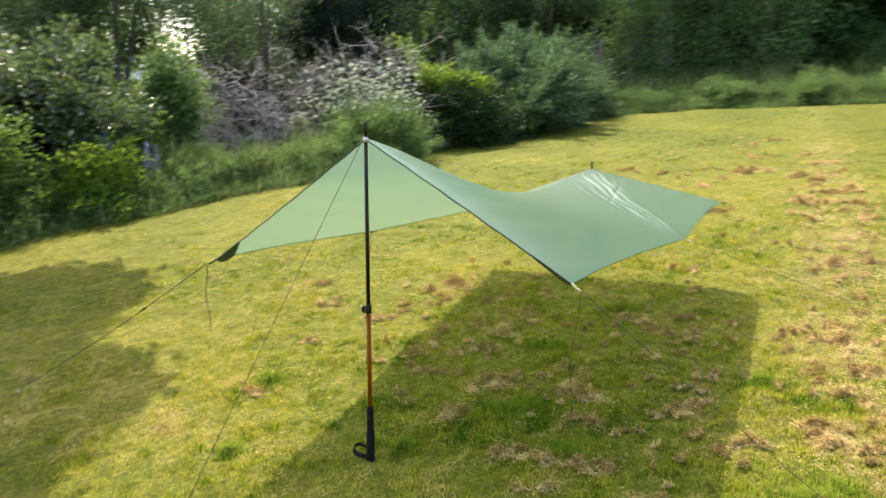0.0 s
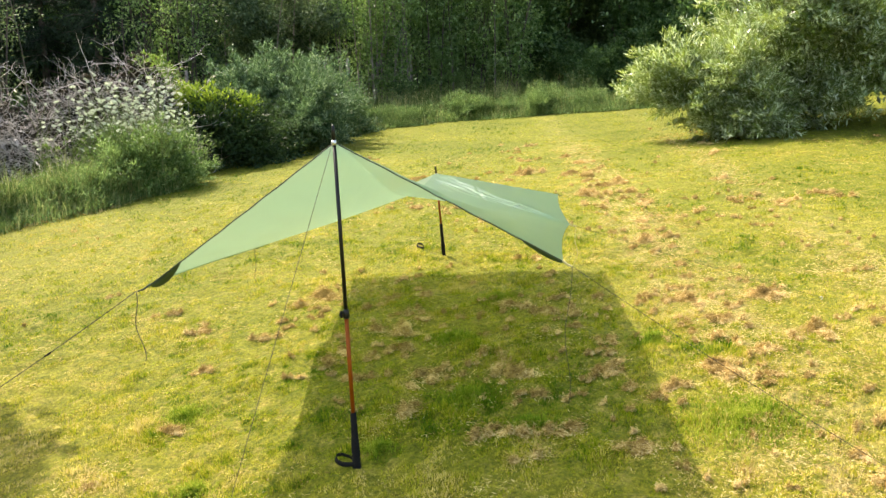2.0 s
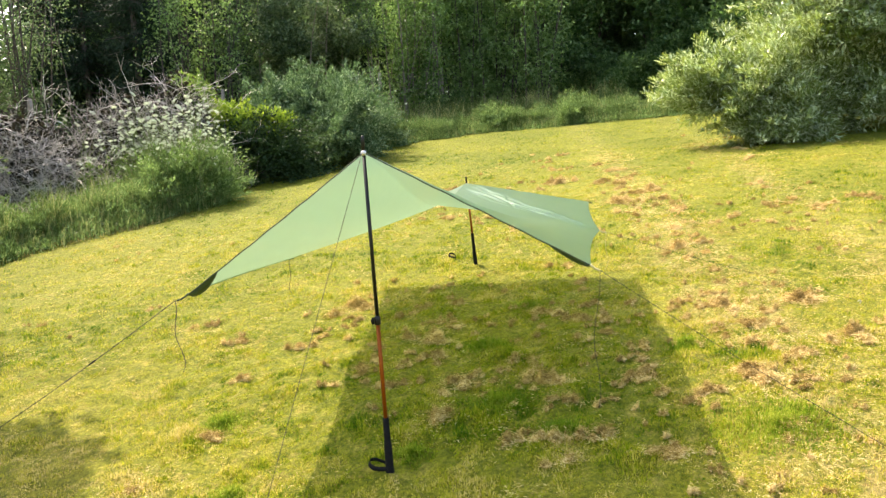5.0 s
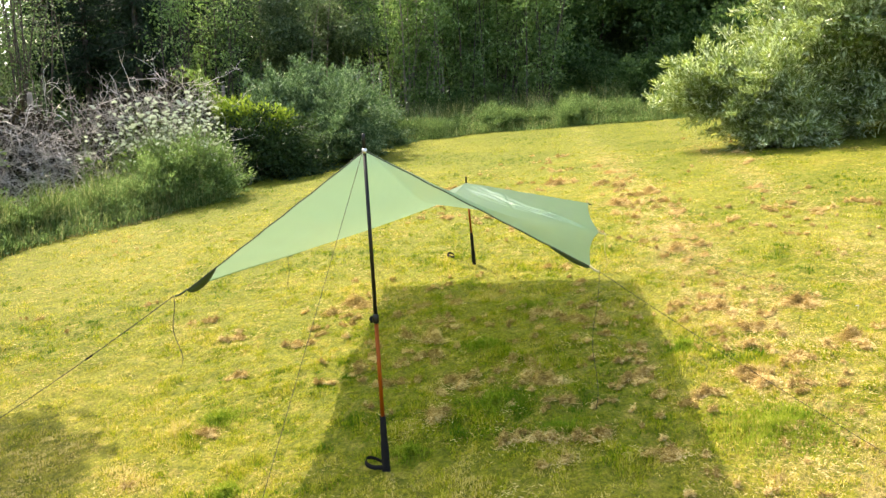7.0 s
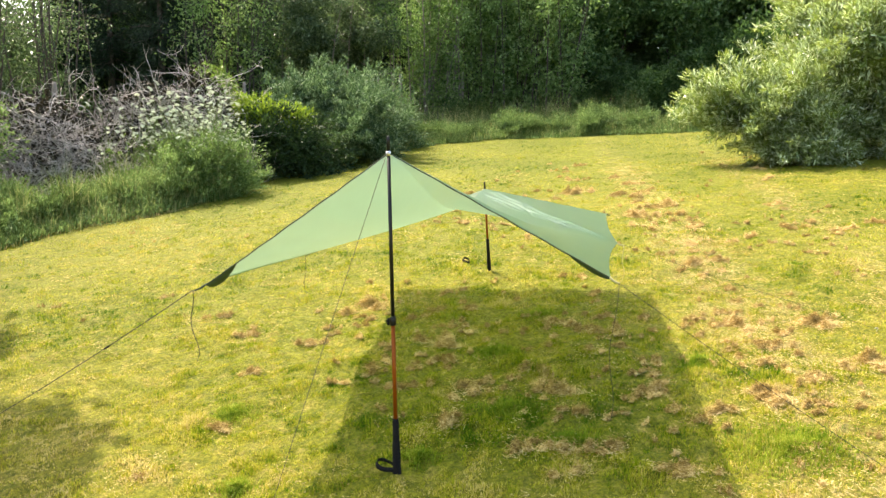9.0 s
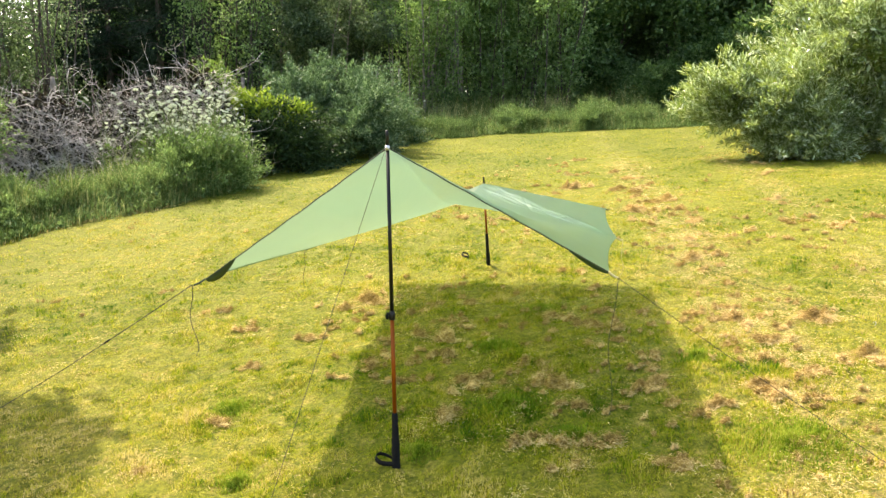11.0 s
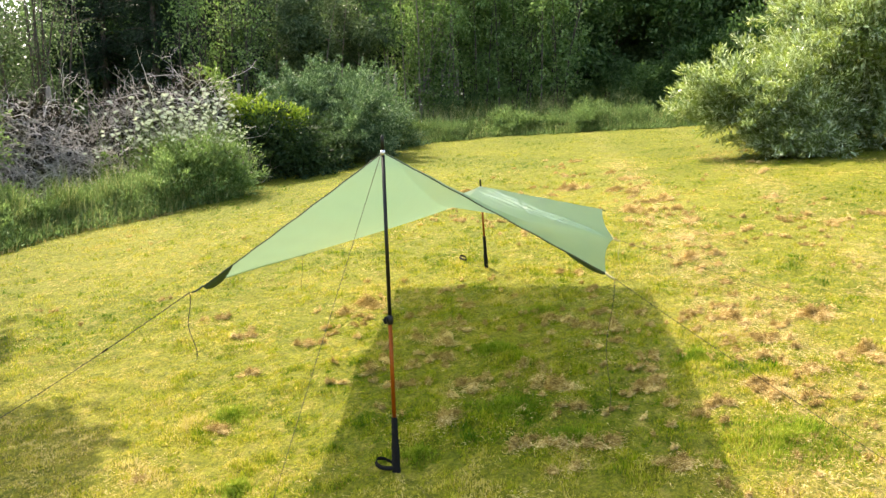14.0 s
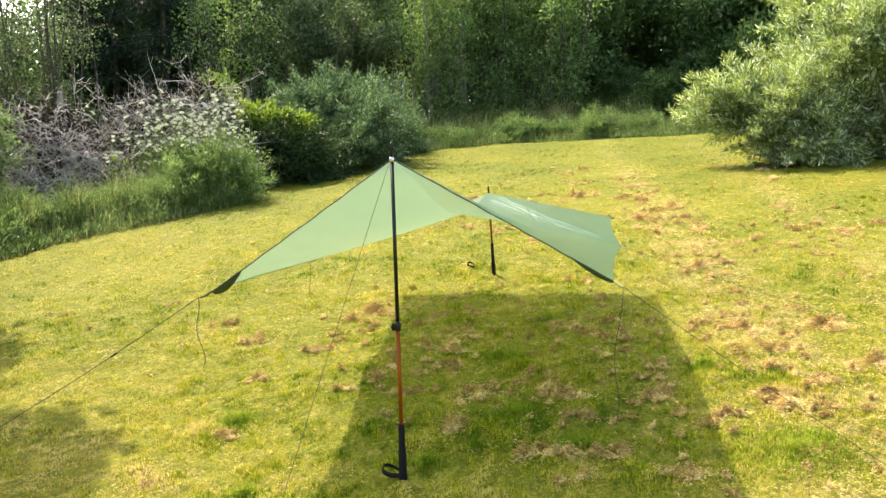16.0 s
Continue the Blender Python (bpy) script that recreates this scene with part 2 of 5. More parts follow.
M_SPRUCE = leaf_mat("spruce_needles", (0.013, 0.026, 0.014), (0.024, 0.046, 0.022), (0.04, 0.072, 0.032), (0.04, 0.08, 0.02), 0.12, 0.6)
M_GLOSSY = leaf_mat("glossy_leaves", (0.022, 0.042, 0.018), (0.065, 0.10, 0.04), (0.42, 0.46, 0.32), (0.22, 0.32, 0.07), 0.24, 0.20, 1.0, 0.9)
M_FLOWER = leaf_mat("white_umbels", (0.58, 0.59, 0.50), (0.73, 0.74, 0.64), (0.87, 0.87, 0.80), (0.80, 0.82, 0.70), 0.5, 0.7, 3.0)
M_LUPIN = plain_mat("lupin_petals", (0.16, 0.14, 0.42), (0.30, 0.26, 0.60), 30, 0.7)
M_STALK = plain_mat("green_stalks", (0.10, 0.15, 0.04), (0.18, 0.22, 0.07), 12, 0.7)
M_TWIG = plain_mat("grey_twigs", (0.185, 0.168, 0.152), (0.70, 0.66, 0.62), 3.2, 0.75)
M_BARK = plain_mat("dark_bark", (0.045, 0.035, 0.028), (0.12, 0.10, 0.08), 7, 0.9, bump=0.8, bump_scale=25)
M_PALE_BARK = plain_mat("pale_bark", (0.10, 0.09, 0.07), (0.24, 0.22, 0.18), 5, 0.85, bump=0.6, bump_scale=25)
M_POST = plain_mat("weathered_wood", (0.15, 0.13, 0.11), (0.30, 0.27, 0.23), 9, 0.9, bump=0.6)
M_WIRE = plain_mat("fence_wire", (0.18, 0.18, 0.18), (0.30, 0.30, 0.29), 9, 0.5, 0.8)
M_TARP = tarp_mat()
M_HEM = plain_mat("dark_green_webbing", (0.012, 0.025, 0.012), (0.025, 0.045, 0.022), 40, 0.7)
M_PATCH = plain_mat("dark_green_nylon", (0.020, 0.040, 0.012), (0.038, 0.068, 0.022), 14, 0.5)
M_BLACK = plain_mat("black_foam", (0.003, 0.003, 0.003), (0.009, 0.009, 0.009), 40, 0.8, bump=0.3, bump_scale=300, spec=0.2)
M_SHAFT = plain_mat("black_shaft", (0.004, 0.004, 0.004), (0.008, 0.008, 0.008), 12, 0.4, spec=0.3)
M_ORANGE = plain_mat("orange_anodised", (0.21, 0.047, 0.003), (0.26, 0.060, 0.004), 8, 0.45, 0.2, spec=0.2)
M_STEEL = plain_mat("bright_steel", (0.55, 0.55, 0.55), (0.7, 0.7, 0.7), 20, 0.3, 1.0)
M_CORD = plain_mat("dark_cord", (0.03, 0.028, 0.016), (0.07, 0.06, 0.035), 80, 0.8)
M_PALE_CORD = plain_mat("pale_cord", (0.42, 0.38, 0.20), (0.55, 0.50, 0.28), 80, 0.8)
# the haze of the distance is painted in as blue-green
M_HAZED_HILL = plain_mat("hazed_hill", (0.10, 0.14, 0.17), (0.14, 0.19, 0.22), 0.05, 0.95)


# ---- mesh helpers ----
def mesh_np(name, verts, faces, mat, smooth=False):
    """A mesh from arrays: faces is an (n, k) array."""
    verts, faces = np.asarray(verts, dtype=np.float32), np.asarray(faces, dtype=np.int32)
    me = bpy.data.meshes.new(name)
    n, k = faces.shape
    me.vertices.add(len(verts))
    me.vertices.foreach_set("co", verts.ravel())
    me.loops.add(n * k)
    me.loops.foreach_set("vertex_index", faces.ravel())
    me.polygons.add(n)
    me.polygons.foreach_set("loop_start", np.arange(0, n * k, k, dtype=np.int32))
    me.polygons.foreach_set("use_smooth", np.full(n, smooth))
    me.materials.append(mat)
    me.update(calc_edges=True)
    me.validate()
    return me


def tubes(lines, sides=6):
    """Tapered tubes with closed ends; lines: a list of (points, radii)."""
    V, F, base = [], [], 0
    for pts, rad in lines:
        pts = np.asarray(pts, dtype=float)
        rad = np.broadcast_to(np.asarray(rad, dtype=float), (len(pts),))
        tan = np.gradient(pts, axis=0)
        tan /= np.linalg.norm(tan, axis=1)[:, None] + 1e-9
        ref = np.where(np.abs(tan[:, 2:3]) > 0.9, np.array([[1.0, 0, 0]]), np.array([[0, 0, 1.0]]))
        a = np.cross(tan, ref)
        a /= np.linalg.norm(a, axis=1)[:, None] + 1e-9
        b = np.cross(tan, a)
        ang = np.arange(sides) * 2 * np.pi / sides
        ring = pts[:, None] + rad[:, None, None] * (np.cos(ang)[None, :, None] * a[:, None] + np.sin(ang)[None, :, None] * b[:, None])
        V.append(ring.reshape(-1, 3))
        V.append(pts[[0, -1]])
        n = len(pts)
        i0 = base + (np.arange(n - 1)[:, None] * sides + np.arange(sides)[None]).ravel()
        i1 = base + (np.arange(n - 1)[:, None] * sides + (np.arange(sides)[None] + 1) % sides).ravel()
        F.append(np.stack([i0, i1, i1 + sides, i0 + sides], 1))
        c0, c1 = base + n * sides, base + n * sides + 1
        k = np.arange(sides)
        F.append(np.stack([np.full(sides, c0), base + (k + 1) % sides, base + k, base + k], 1))
        last = base + (n - 1) * sides
        F.append(np.stack([np.full(sides, c1), last + k, last + (k + 1) % sides, last + (k + 1) % sides], 1))
        base += n * sides + 2
    F = np.concatenate(F)
    return np.concatenate(V), F


def tube_mesh(name, lines, mat, sides=6):
    v, f = tubes(lines, sides)
    me = bpy.data.meshes.new(name)
    me.from_pydata(v.tolist(), [], [t[:3] if t[2] == t[3] else t for t in f.tolist()])
    me.polygons.foreach_set("use_smooth", np.full(len(me.polygons), True))
    me.materials.append(mat)
    me.update()
    return me


def field(x, y, scale, seed):
    """A smooth random field from 0 to 1; scale: cells a metre."""
    g = np.random.default_rng(seed).uniform(0, 1, (64, 64))
    u, w = np.asarray(x) * scale + 1000, np.asarray(y) * scale + 1000
    i, j = np.floor(u).astype(int), np.floor(w).astype(int)
    a, c = u - i, w - j
    a, c = a * a * (3 - 2 * a), c * c * (3 - 2 * c)
    i0, i1, j0, j1 = i % 64, (i + 1) % 64, j % 64, (j + 1) % 64
    return (g[i0, j0] * (1 - a) + g[i1, j0] * a) * (1 - c) + (g[i0, j1] * (1 - a) + g[i1, j1] * a) * c


def unit(a):
    return a / (np.linalg.norm(a, axis=-1, keepdims=True) + 1e-9)


def leaf_mesh(name, at, way, length, width, mat, rng, fold=0.25, face=0.0):
    """Single folded leaves (four corners, two faces) at points, each with its own direction and size."""
    n = len(at)
    way = unit(way)
    side = unit(np.cross(way, unit(rng.normal(size=(n, 3))) + np.array((-0.2 * face, 0.2 * face, face))))
    up = np.cross(side, way)
    L = (length * rng.uniform(0.6, 1.25, n))[:, None]
    W = (width * rng.uniform(0.7, 1.2, n))[:, None]
    mid = at + way * L * 0.45
    v = np.stack([at, mid + side * W * 0.5 + up * W * fold, at + way * L, mid - side * W * 0.5 + up * W * fold], 1).reshape(-1, 3)
    i = np.arange(n)[:, None] * 4
    f = np.concatenate([i + np.array([[0, 1, 2]]), i + np.array([[0, 2, 3]])])
    return mesh_np(name, v, f, mat)


def part(name, me, parent, label=""):
    ob = new(name, me)
    ob.parent = parent
    return tagged(ob, label) if label else ob


def blades(name, at, length, width, lean, mat, rng, segs=1):
    """Grass blades that stand on points; lean: how far a tip bends over, as a part of its length."""
    n = len(at)
    a = rng.uniform(0, 2 * np.pi, n)
    h = np.stack([np.cos(a), np.sin(a), np.zeros(n)], 1)
    s = np.stack([-np.sin(a + rng.normal(0, 0.6, n)), np.cos(a), np.zeros(n)], 1)
    L = (length * rng.uniform(0.55, 1.3, n))[:, None]
    W = (width * rng.uniform(0.7, 1.3, n))[:, None]
    le = (lean * rng.uniform(0.2, 1.6, n))[:, None]
    upv = np.array([[0, 0, 1.0]])
    if segs == 1:
        tip = at + h * L * le + upv * L * np.sqrt(np.clip(1 - le ** 2, 0.05, 1))
        v = np.stack([at - s * W / 2, at + s * W / 2, tip], 1).reshape(-1, 3)
        f = np.arange(n)[:, None] * 3 + np.array([[0, 1, 2]])
        return mesh_np(name, v, f, mat)
    mid = at + h * L * le * 0.25 + upv * L * 0.55
    tip = at + h * L * le + upv * L * np.sqrt(np.clip(1 - le ** 2, 0.1, 1))
    v = np.stack([at - s * W / 2, at + s * W / 2, mid - s * W * 0.35, mid + s * W * 0.35, tip], 1).reshape(-1, 3)
    i = np.arange(n)[:, None] * 5
    f = np.concatenate([i + np.array([[0, 1, 3]]), i + np.array([[0, 3, 2]]), i + np.array([[2, 3, 4]])])
    return mesh_np(name, v, f, mat)


# ---- the ground ----
def soft_clip(v, lo, hi, w):
    """v between lo and hi, bent over smoothly outside."""
    v = np.asarray(v, dtype=float)
    over = np.maximum(v - hi, 0)
    under = np.maximum(lo - v, 0)
    return np.clip(v, lo, hi) + w * (1 - np.exp(-over / w)) - w * (1 - np.exp(-under / w))


def ground_z(x, y):
    x, y = np.asarray(x, dtype=float), np.asarray(y, dtype=float)
    z = 0.008 + 0.0968 * soft_clip(x, -9, 11, 4.0) + 0.0784 * soft_clip(y, -6, 24, 5.0)
    z = z + 0.026 * (field(x, y, 6.5, 31) - 0.5) + 0.016 * (field(x, y, 15.0, 32) - 0.5)
    return z + 0.010 * np.sin(1.9 * x + 0.7 * y) * np.sin(1.3 * y - 0.5 * x) + 0.006 * np.sin(4.1 * x + 1.0) * np.sin(3.7 * y)


def gz(x, y):
    return float(ground_z(x, y))


def build_ground():
    def axis(lo, hi, fine_lo, fine_hi, step, near_lo, near_hi):
        mid = np.arange(fine_lo, fine_hi + 1e-6, step)
        near = np.arange(near_lo, near_hi, 0.035)
        mid = np.concatenate([mid[mid < near_lo - 0.02], near, mid[mid > near_hi + 0.02]])
        out_hi = fine_hi + np.geomspace(step, hi - fine_hi, 26)
        out_lo = fine_lo - np.geomspace(step, fine_lo - lo, 26)[::-1]
        return np.concatenate([out_lo, mid, out_hi])
    xs, ys = axis(-600, 600, -7, 10, 0.12, -2.2, 3.4), axis(-600, 600, -4, 18, 0.12, -1.2, 3.6)
    X, Y = np.meshgrid(xs, ys)
    rng = np.random.default_rng(3)
    bump = rng.normal(0, 0.004, X.shape) * (np.abs(X) < 12) * (Y > -4) * (Y < 20)
    v = np.stack([X, Y, ground_z(X, Y) + bump], -1).reshape(-1, 3)
    nx, ny = len(xs), len(ys)
    i = (np.arange(ny - 1)[:, None] * nx + np.arange(nx - 1)[None]).ravel()
    me = mesh_np("ground", v, np.stack([i, i + 1, i + nx + 1, i + nx], 1), M_LAWN, True)
    tagged(new("ground", me), "mown lawn, yellow-green with dry straw patches", "lawn", kind="structure")


build_ground()

# the border of the mown lawn, from the open side round the back to the willow
BORDER = [(-7.5, 0.5), (-6.2, 2.6), (-5.3, 4.0), (-4.9, 4.9), (-4.3, 5.5), (-3.9, 6.6), (-3.0, 7.5), (-2.2, 9.2), (-2.0, 10.8),
          (-0.6, 12.4), (0.8, 15.2), (2.0, 16.8), (3.6, 17.0), (5.5, 16.2), (8.0, 14.9), (11.0, 13.6), (14.0, 12.0)]
_b = np.array(BORDER)
_seg = np.concatenate([[0], np.cumsum(np.linalg.norm(np.diff(_b, axis=0), axis=1))])


def border(s):
    """Points at lengths s along the border, and the outward way there."""
    s = np.asarray(s, dtype=float)
    p = np.stack([np.interp(s, _seg, _b[:, 0]), np.interp(s, _seg, _b[:, 1])], -1)
    q = np.stack([np.interp(s + 0.4, _seg, _b[:, 0]), np.interp(s + 0.4, _seg, _b[:, 1])], -1)
    r = np.stack([np.interp(s - 0.4, _seg, _b[:, 0]), np.interp(s - 0.4, _seg, _b[:, 1])], -1)
    d = unit(q - r)
    return p, np.stack([-d[:, 1], d[:, 0]], -1)


def on_lawn(x, y):
    """Whether points lie inside the mown lawn."""
    poly = np.concatenate([_b, [(16, -12), (-14, -12), (-9, -2)]])
    inside = np.zeros(len(x), dtype=bool)
    for (x0, y0), (x1, y1) in zip(poly, np.roll(poly, -1, axis=0)):
        c = ((y0 > y) != (y1 > y)) & (x < (x1 - x0) * (y - y0) / (y1 - y0 + 1e-12) + x0)
        inside ^= c
    return inside


# ---- trekking poles ----
def lathe(name, axis0, axis1, profile, mat, sides=14):
    """A turned body along the line from axis0 to axis1; profile: (metres along, radius)."""
    a, b = np.array(axis0, dtype=float), np.array(axis1, dtype=float)
    d = (b - a) / np.linalg.norm(b - a)
    pts = np.array([a + d * s for s, r in profile])
    rad = np.array([r for s, r in profile])
    return tube_mesh(name, [(pts, rad)], mat, sides)


def pole(base, top, length, grip, orange_end, label, strap_turn, reach=0.0):
    e = tagged(new("trekking_pole"), label, "trekking pole", "poles of the tarp")
    e.location = base
    d = (np.array(top) - np.array(base)) / np.linalg.norm(np.array(top) - np.array(base))
    o = np.zeros(3)
    prof = [(0.0, 0.010), (0.004, 0.016), (0.015, 0.0185), (0.03, 0.017)]
    for k in range(5):
        s = 0.04 + k * 0.016
        prof += [(s, 0.0165), (s + 0.005, 0.0150), (s + 0.011, 0.0165)]
    prof += [(0.13, 0.0150), (0.15, 0.0135), (grip - 0.01, 0.0125), (grip, 0.0105)]
    part("grip", lathe("grip", o, d, prof, M_BLACK), e, "black foam grip standing on the grass")
    part("lower_shaft", lathe("lower_shaft", o, d, [(grip - 0.005, 0.0082), (orange_end, 0.0082)], M_ORANGE), e, "orange anodised tube")
    collar = part("collar", lathe("collar", o, d, [(orange_end - 0.012, 0.0095), (orange_end - 0.01, 0.0125), (orange_end + 0.018, 0.0125), (orange_end + 0.024, 0.008)], M_SHAFT), e)
    part("lock_lever", tube_mesh("lock_lever", [(np.array([o + d * (orange_end - 0.008) + (-0.017, -0.006, 0), o + d * (orange_end + 0.006) + (-0.020, -0.006, 0), o + d * (orange_end + 0.018) + (-0.016, -0.006, 0)]), [0.005, 0.007, 0.004])], M_BLACK, 8), collar, "black plastic lever")
    part("upper_shaft", lathe("upper_shaft", o, d, [(orange_end + 0.015, 0.0078), (length - 0.075, 0.0070)], M_SHAFT), e)
    part("basket_ring", lathe("basket_ring", o, d, [(length - 0.075, 0.0075), (length - 0.070, 0.0100), (length - 0.060, 0.0100), (length - 0.055, 0.006)], M_STEEL), e)
    part("tip", lathe("tip", o, d, [(length - 0.06, 0.0070), (length - 0.01, 0.0062), (length, 0.0040)], M_SHAFT), e)
    # the wrist strap, a flat loop on the grass
    a = np.linspace(0, 2 * np.pi, 33)
    cx, cy = math.cos(strap_turn), math.sin(strap_turn)
    lx, ly = reach + 0.044 * (1 - np.cos(a)), 0.024 * np.sin(a) * (1 - 0.25 * np.cos(a))
    X, Y = lx * cx - ly * cy, lx * cy + ly * cx
    Z = np.array([gz(base[0] + x, base[1] + y) - base[2] for x, y in zip(X, Y)]) + 0.018 + 0.018 * np.sin(a / 2) ** 2
    c = np.stack([X, Y, Z], 1)
    n = len(c)
    tang = unit(np.gradient(c, axis=0))
    outw = unit(np.cross(tang, np.array([0, 0, 1.0])))
    wid = np.array([0, 0, 0.008]) + outw * 0.003
    th = outw * 0.0012
    v = np.concatenate([c - wid - th, c + wid - th, c + wid + th, c - wid + th])
    f = []
    for k in range(n - 1):
        for q in range(4):
            q2 = (q + 1) % 4
            f.append((q * n + k, q * n + k + 1, q2 * n + k + 1, q2 * n + k))
    if reach:
        tail = [(s * cx, s * cy, gz(base[0] + s * cx, base[1] + s * cy) - base[2] + 0.001) for s in np.linspace(0.01, reach, 9)]
        part("strap_tail", tube_mesh("strap_tail", [(np.array(tail), 0.0025)], M_BLACK, 5), e)
    part("wrist_strap", mesh_np("wrist_strap", v, f, M_BLACK, True), e, "black webbing loop lying on the grass")
    return e


P1, P1TOP = (0.008, -0.004, -0.006), (-0.042, 0.035, 1.267)
P2, P2TOP = (0.935, 2.922, 0.318), (0.853, 2.829, 1.052)
pole(P1, P1TOP, 1.335, 0.243, 0.625, "tall upside-down trekking pole, black and orange, under the front peak", radians(152))
pole(P2, P2TOP, 0.755, 0.295, 0.52, "short upside-down trekking pole, black and orange, under the rear peak", radians(110), 0.34)

# ---- the tarp ----
T_P, T_Q = np.array((-0.041, 0.032, 1.266)), np.array((0.856, 2.832, 1.005))
T_FL, T_ML, T_RL = np.array((-0.750, 0.235, 0.728)), np.array((-0.410, 1.520, 0.675)), np.array((0.010, 3.000, 0.640))
T_FR, T_MR, T_RR = np.array((0.735, -0.265, 0.845)), np.array((1.285, 1.100, 0.800)), np.array((1.690, 2.390, 0.860))
U_MID = 0.47


def sheet(u, v):
    """A point of the tarp: u from the front edge to the rear, v from the lower edge (-1) over the ridge (0) to the other (1)."""
    ridge = T_P + (T_Q - T_P) * u - np.array((0, 0, 0.185)) * math.sin(math.pi * u) ** 1.35
    a, m, b = (T_FL, T_ML, T_RL) if v < 0 else (T_FR, T_MR, T_RR)
    if u < U_MID:
        t = u / U_MID
        edge, dip = a + (m - a) * t, 4 * t * (1 - t)
    else:
        t = (u - U_MID) / (1 - U_MID)
        edge, dip = m + (b - m) * t, 4 * t * (1 - t)
    w = abs(v)
    inward = unit(ridge - edge)
    edge = edge + inward * (0.035 if v < 0 else 0.022) * dip
    p = ridge + (edge - ridge) * w
    # ends curve in between the peak and the corners
    along = T_Q - T_P
    along = along / np.linalg.norm(along)
    e = 4 * w * (1 - w)
    p = p + along * (0.008 * e * max(0, 1 - u / 0.25) ** 2 - 0.040 * e * max(0, 1 - (1 - u) / 0.25) ** 2)
    # fullness of the cloth
    p[2] += (-0.010 if v < 0 else 0.014) * e * (4 * u * (1 - u)) ** 0.5
    if v > 0:
        # the cloth is pulled from the rear peak to the middle of the lower edge: one stretched fold, with a fan of sharp creases beside it
        d = (1 - u) - (1 - U_MID) * w
        p[2] += 0.012 * math.exp(-abs(d) / 0.075) * min(1, 4 * w * (1.02 - w) + 0.1)
        fan = 0.035 + 0.075 * (1 - w)
        q = d / fan
        k = math.exp(-((q - 0.55) / 0.95) ** 2) * min(1, 7 * w) * min(1, 9 * (1.0 - w))
        saw = q * 2.3 + 0.35 * math.sin(5.5 * w + 1.0) + 0.16 * math.sin(17 * w + 4 * q)
        tri = abs((saw % 1.0) - 0.5) * 2
        fine = abs(((q * 5.1 + 0.5 * math.sin(9 * w)) % 1.0) - 0.5) * 2
        broken = 0.55 + 0.45 * math.sin(11 * w + 3.1 * math.floor(saw))
        p[2] += (0.018 * broken * (tri - 0.5) + 0.005 * (fine - 0.5)) * k
        # a crease from packing crosses the fan
        p[2] -= 0.006 * math.exp(-((w - 0.40 - 0.05 * q) / 0.016) ** 2) * k
        p[2] += 0.004 * math.exp(-((w - 0.72 + 0.04 * q) / 0.012) ** 2) * k
    # faint pull lines that run down from the peaks
    pull = math.sin(38 * w * (1 - 0.35 * u) + 5 * u) * math.exp(-((u - 0.10) / 0.13) ** 2) + math.sin(34 * w + 2) * math.exp(-((u - 0.93) / 0.10) ** 2)
    p[2] += 0.0022 * pull * e
    return p


def build_tarp():
    e = tagged(new("tarp"), "pale green translucent nylon tarp pitched on two poles", "tarp")
    nu, nv = 190, 200
    us, vs = np.linspace(0, 1, nu + 1), np.linspace(-1, 1, nv + 1)
    g = np.array([[sheet(u, v) for v in vs] for u in us])
    v = g.reshape(-1, 3)
    i = (np.arange(nu)[:, None] * (nv + 1) + np.arange(nv)[None]).ravel()
    me = mesh_np("canopy", v, np.stack([i, i + 1, i + nv + 2, i + nv + 1], 1), M_TARP, True)
    canopy = part("canopy", me, e)
    for row, nm in ((g[0], "front_hem"), (g[-1], "rear_hem")):
        part(nm, tube_mesh(nm, [(row + (0, 0, -0.003), 0.0026)], M_HEM, 6), e, "dark green bound edge")
    for col, nm in ((g[:, 0], "side_hem"), (g[:, -1], "side_hem")):
        part(nm, tube_mesh(nm, [(col + (0, 0, -0.002), 0.0022)], M_TARP, 5), e)
    # corner reinforcements that hang a little below the front edge
    for sgn in (-1, 1):
        ks = np.linspace(0, 1, 13)
        n = []
        for k in ks:
            p = sheet(0.0, sgn * (1 - 0.17 * k))
            drop = (0.030 if sgn < 0 else 0.013) * math.sin(math.pi * min(1, k ** 0.8)) ** 0.8 + 0.003
            back = np.array((0.3, 1.0, 0.0)) * 0.02 * math.sin(math.pi * k)
            n.append((p + (0, 0, -0.004), p + back * 0.6 + (0, 0, -0.004 - drop * 0.55), p + back + (0, 0, -0.004 - drop)))
        v = np.array(n).reshape(-1, 3)
        f = [(3 * a + b, 3 * a + b + 1, 3 * a + b + 4, 3 * a + b + 3) for a in range(12) for b in range(2)]
        me = mesh_np("corner_patch", v, f, M_PATCH, True)
        ob = part("corner_patch", me, e, "dark green reinforcement patch")
        so = ob.modifiers.new("thickness", "SOLIDIFY")
        so.thickness = 0.002
    # tie-out loops
    for c, out in ((T_FL, (-0.05, 0.02, -0.03)), (T_FR, (0.03, -0.015, -0.02)), (T_MR, (0.035, -0.01, -0.01)), (T_ML, (-0.03, 0.0, -0.01)), (T_RR, (0.03, 0.01, -0.01))):
        pts = [c + np.array(out) * t + np.array((0, 0, -0.004 * math.sin(math.pi * t))) for t in np.linspace(0, 1, 6)]
        part("tie_loop", tube_mesh("tie_loop", [(pts, 0.004)], M_PALE_CORD if c is T_MR or c is T_FR else M_HEM, 6), canopy, "small cord loop at the edge")
    return e


build_tarp()


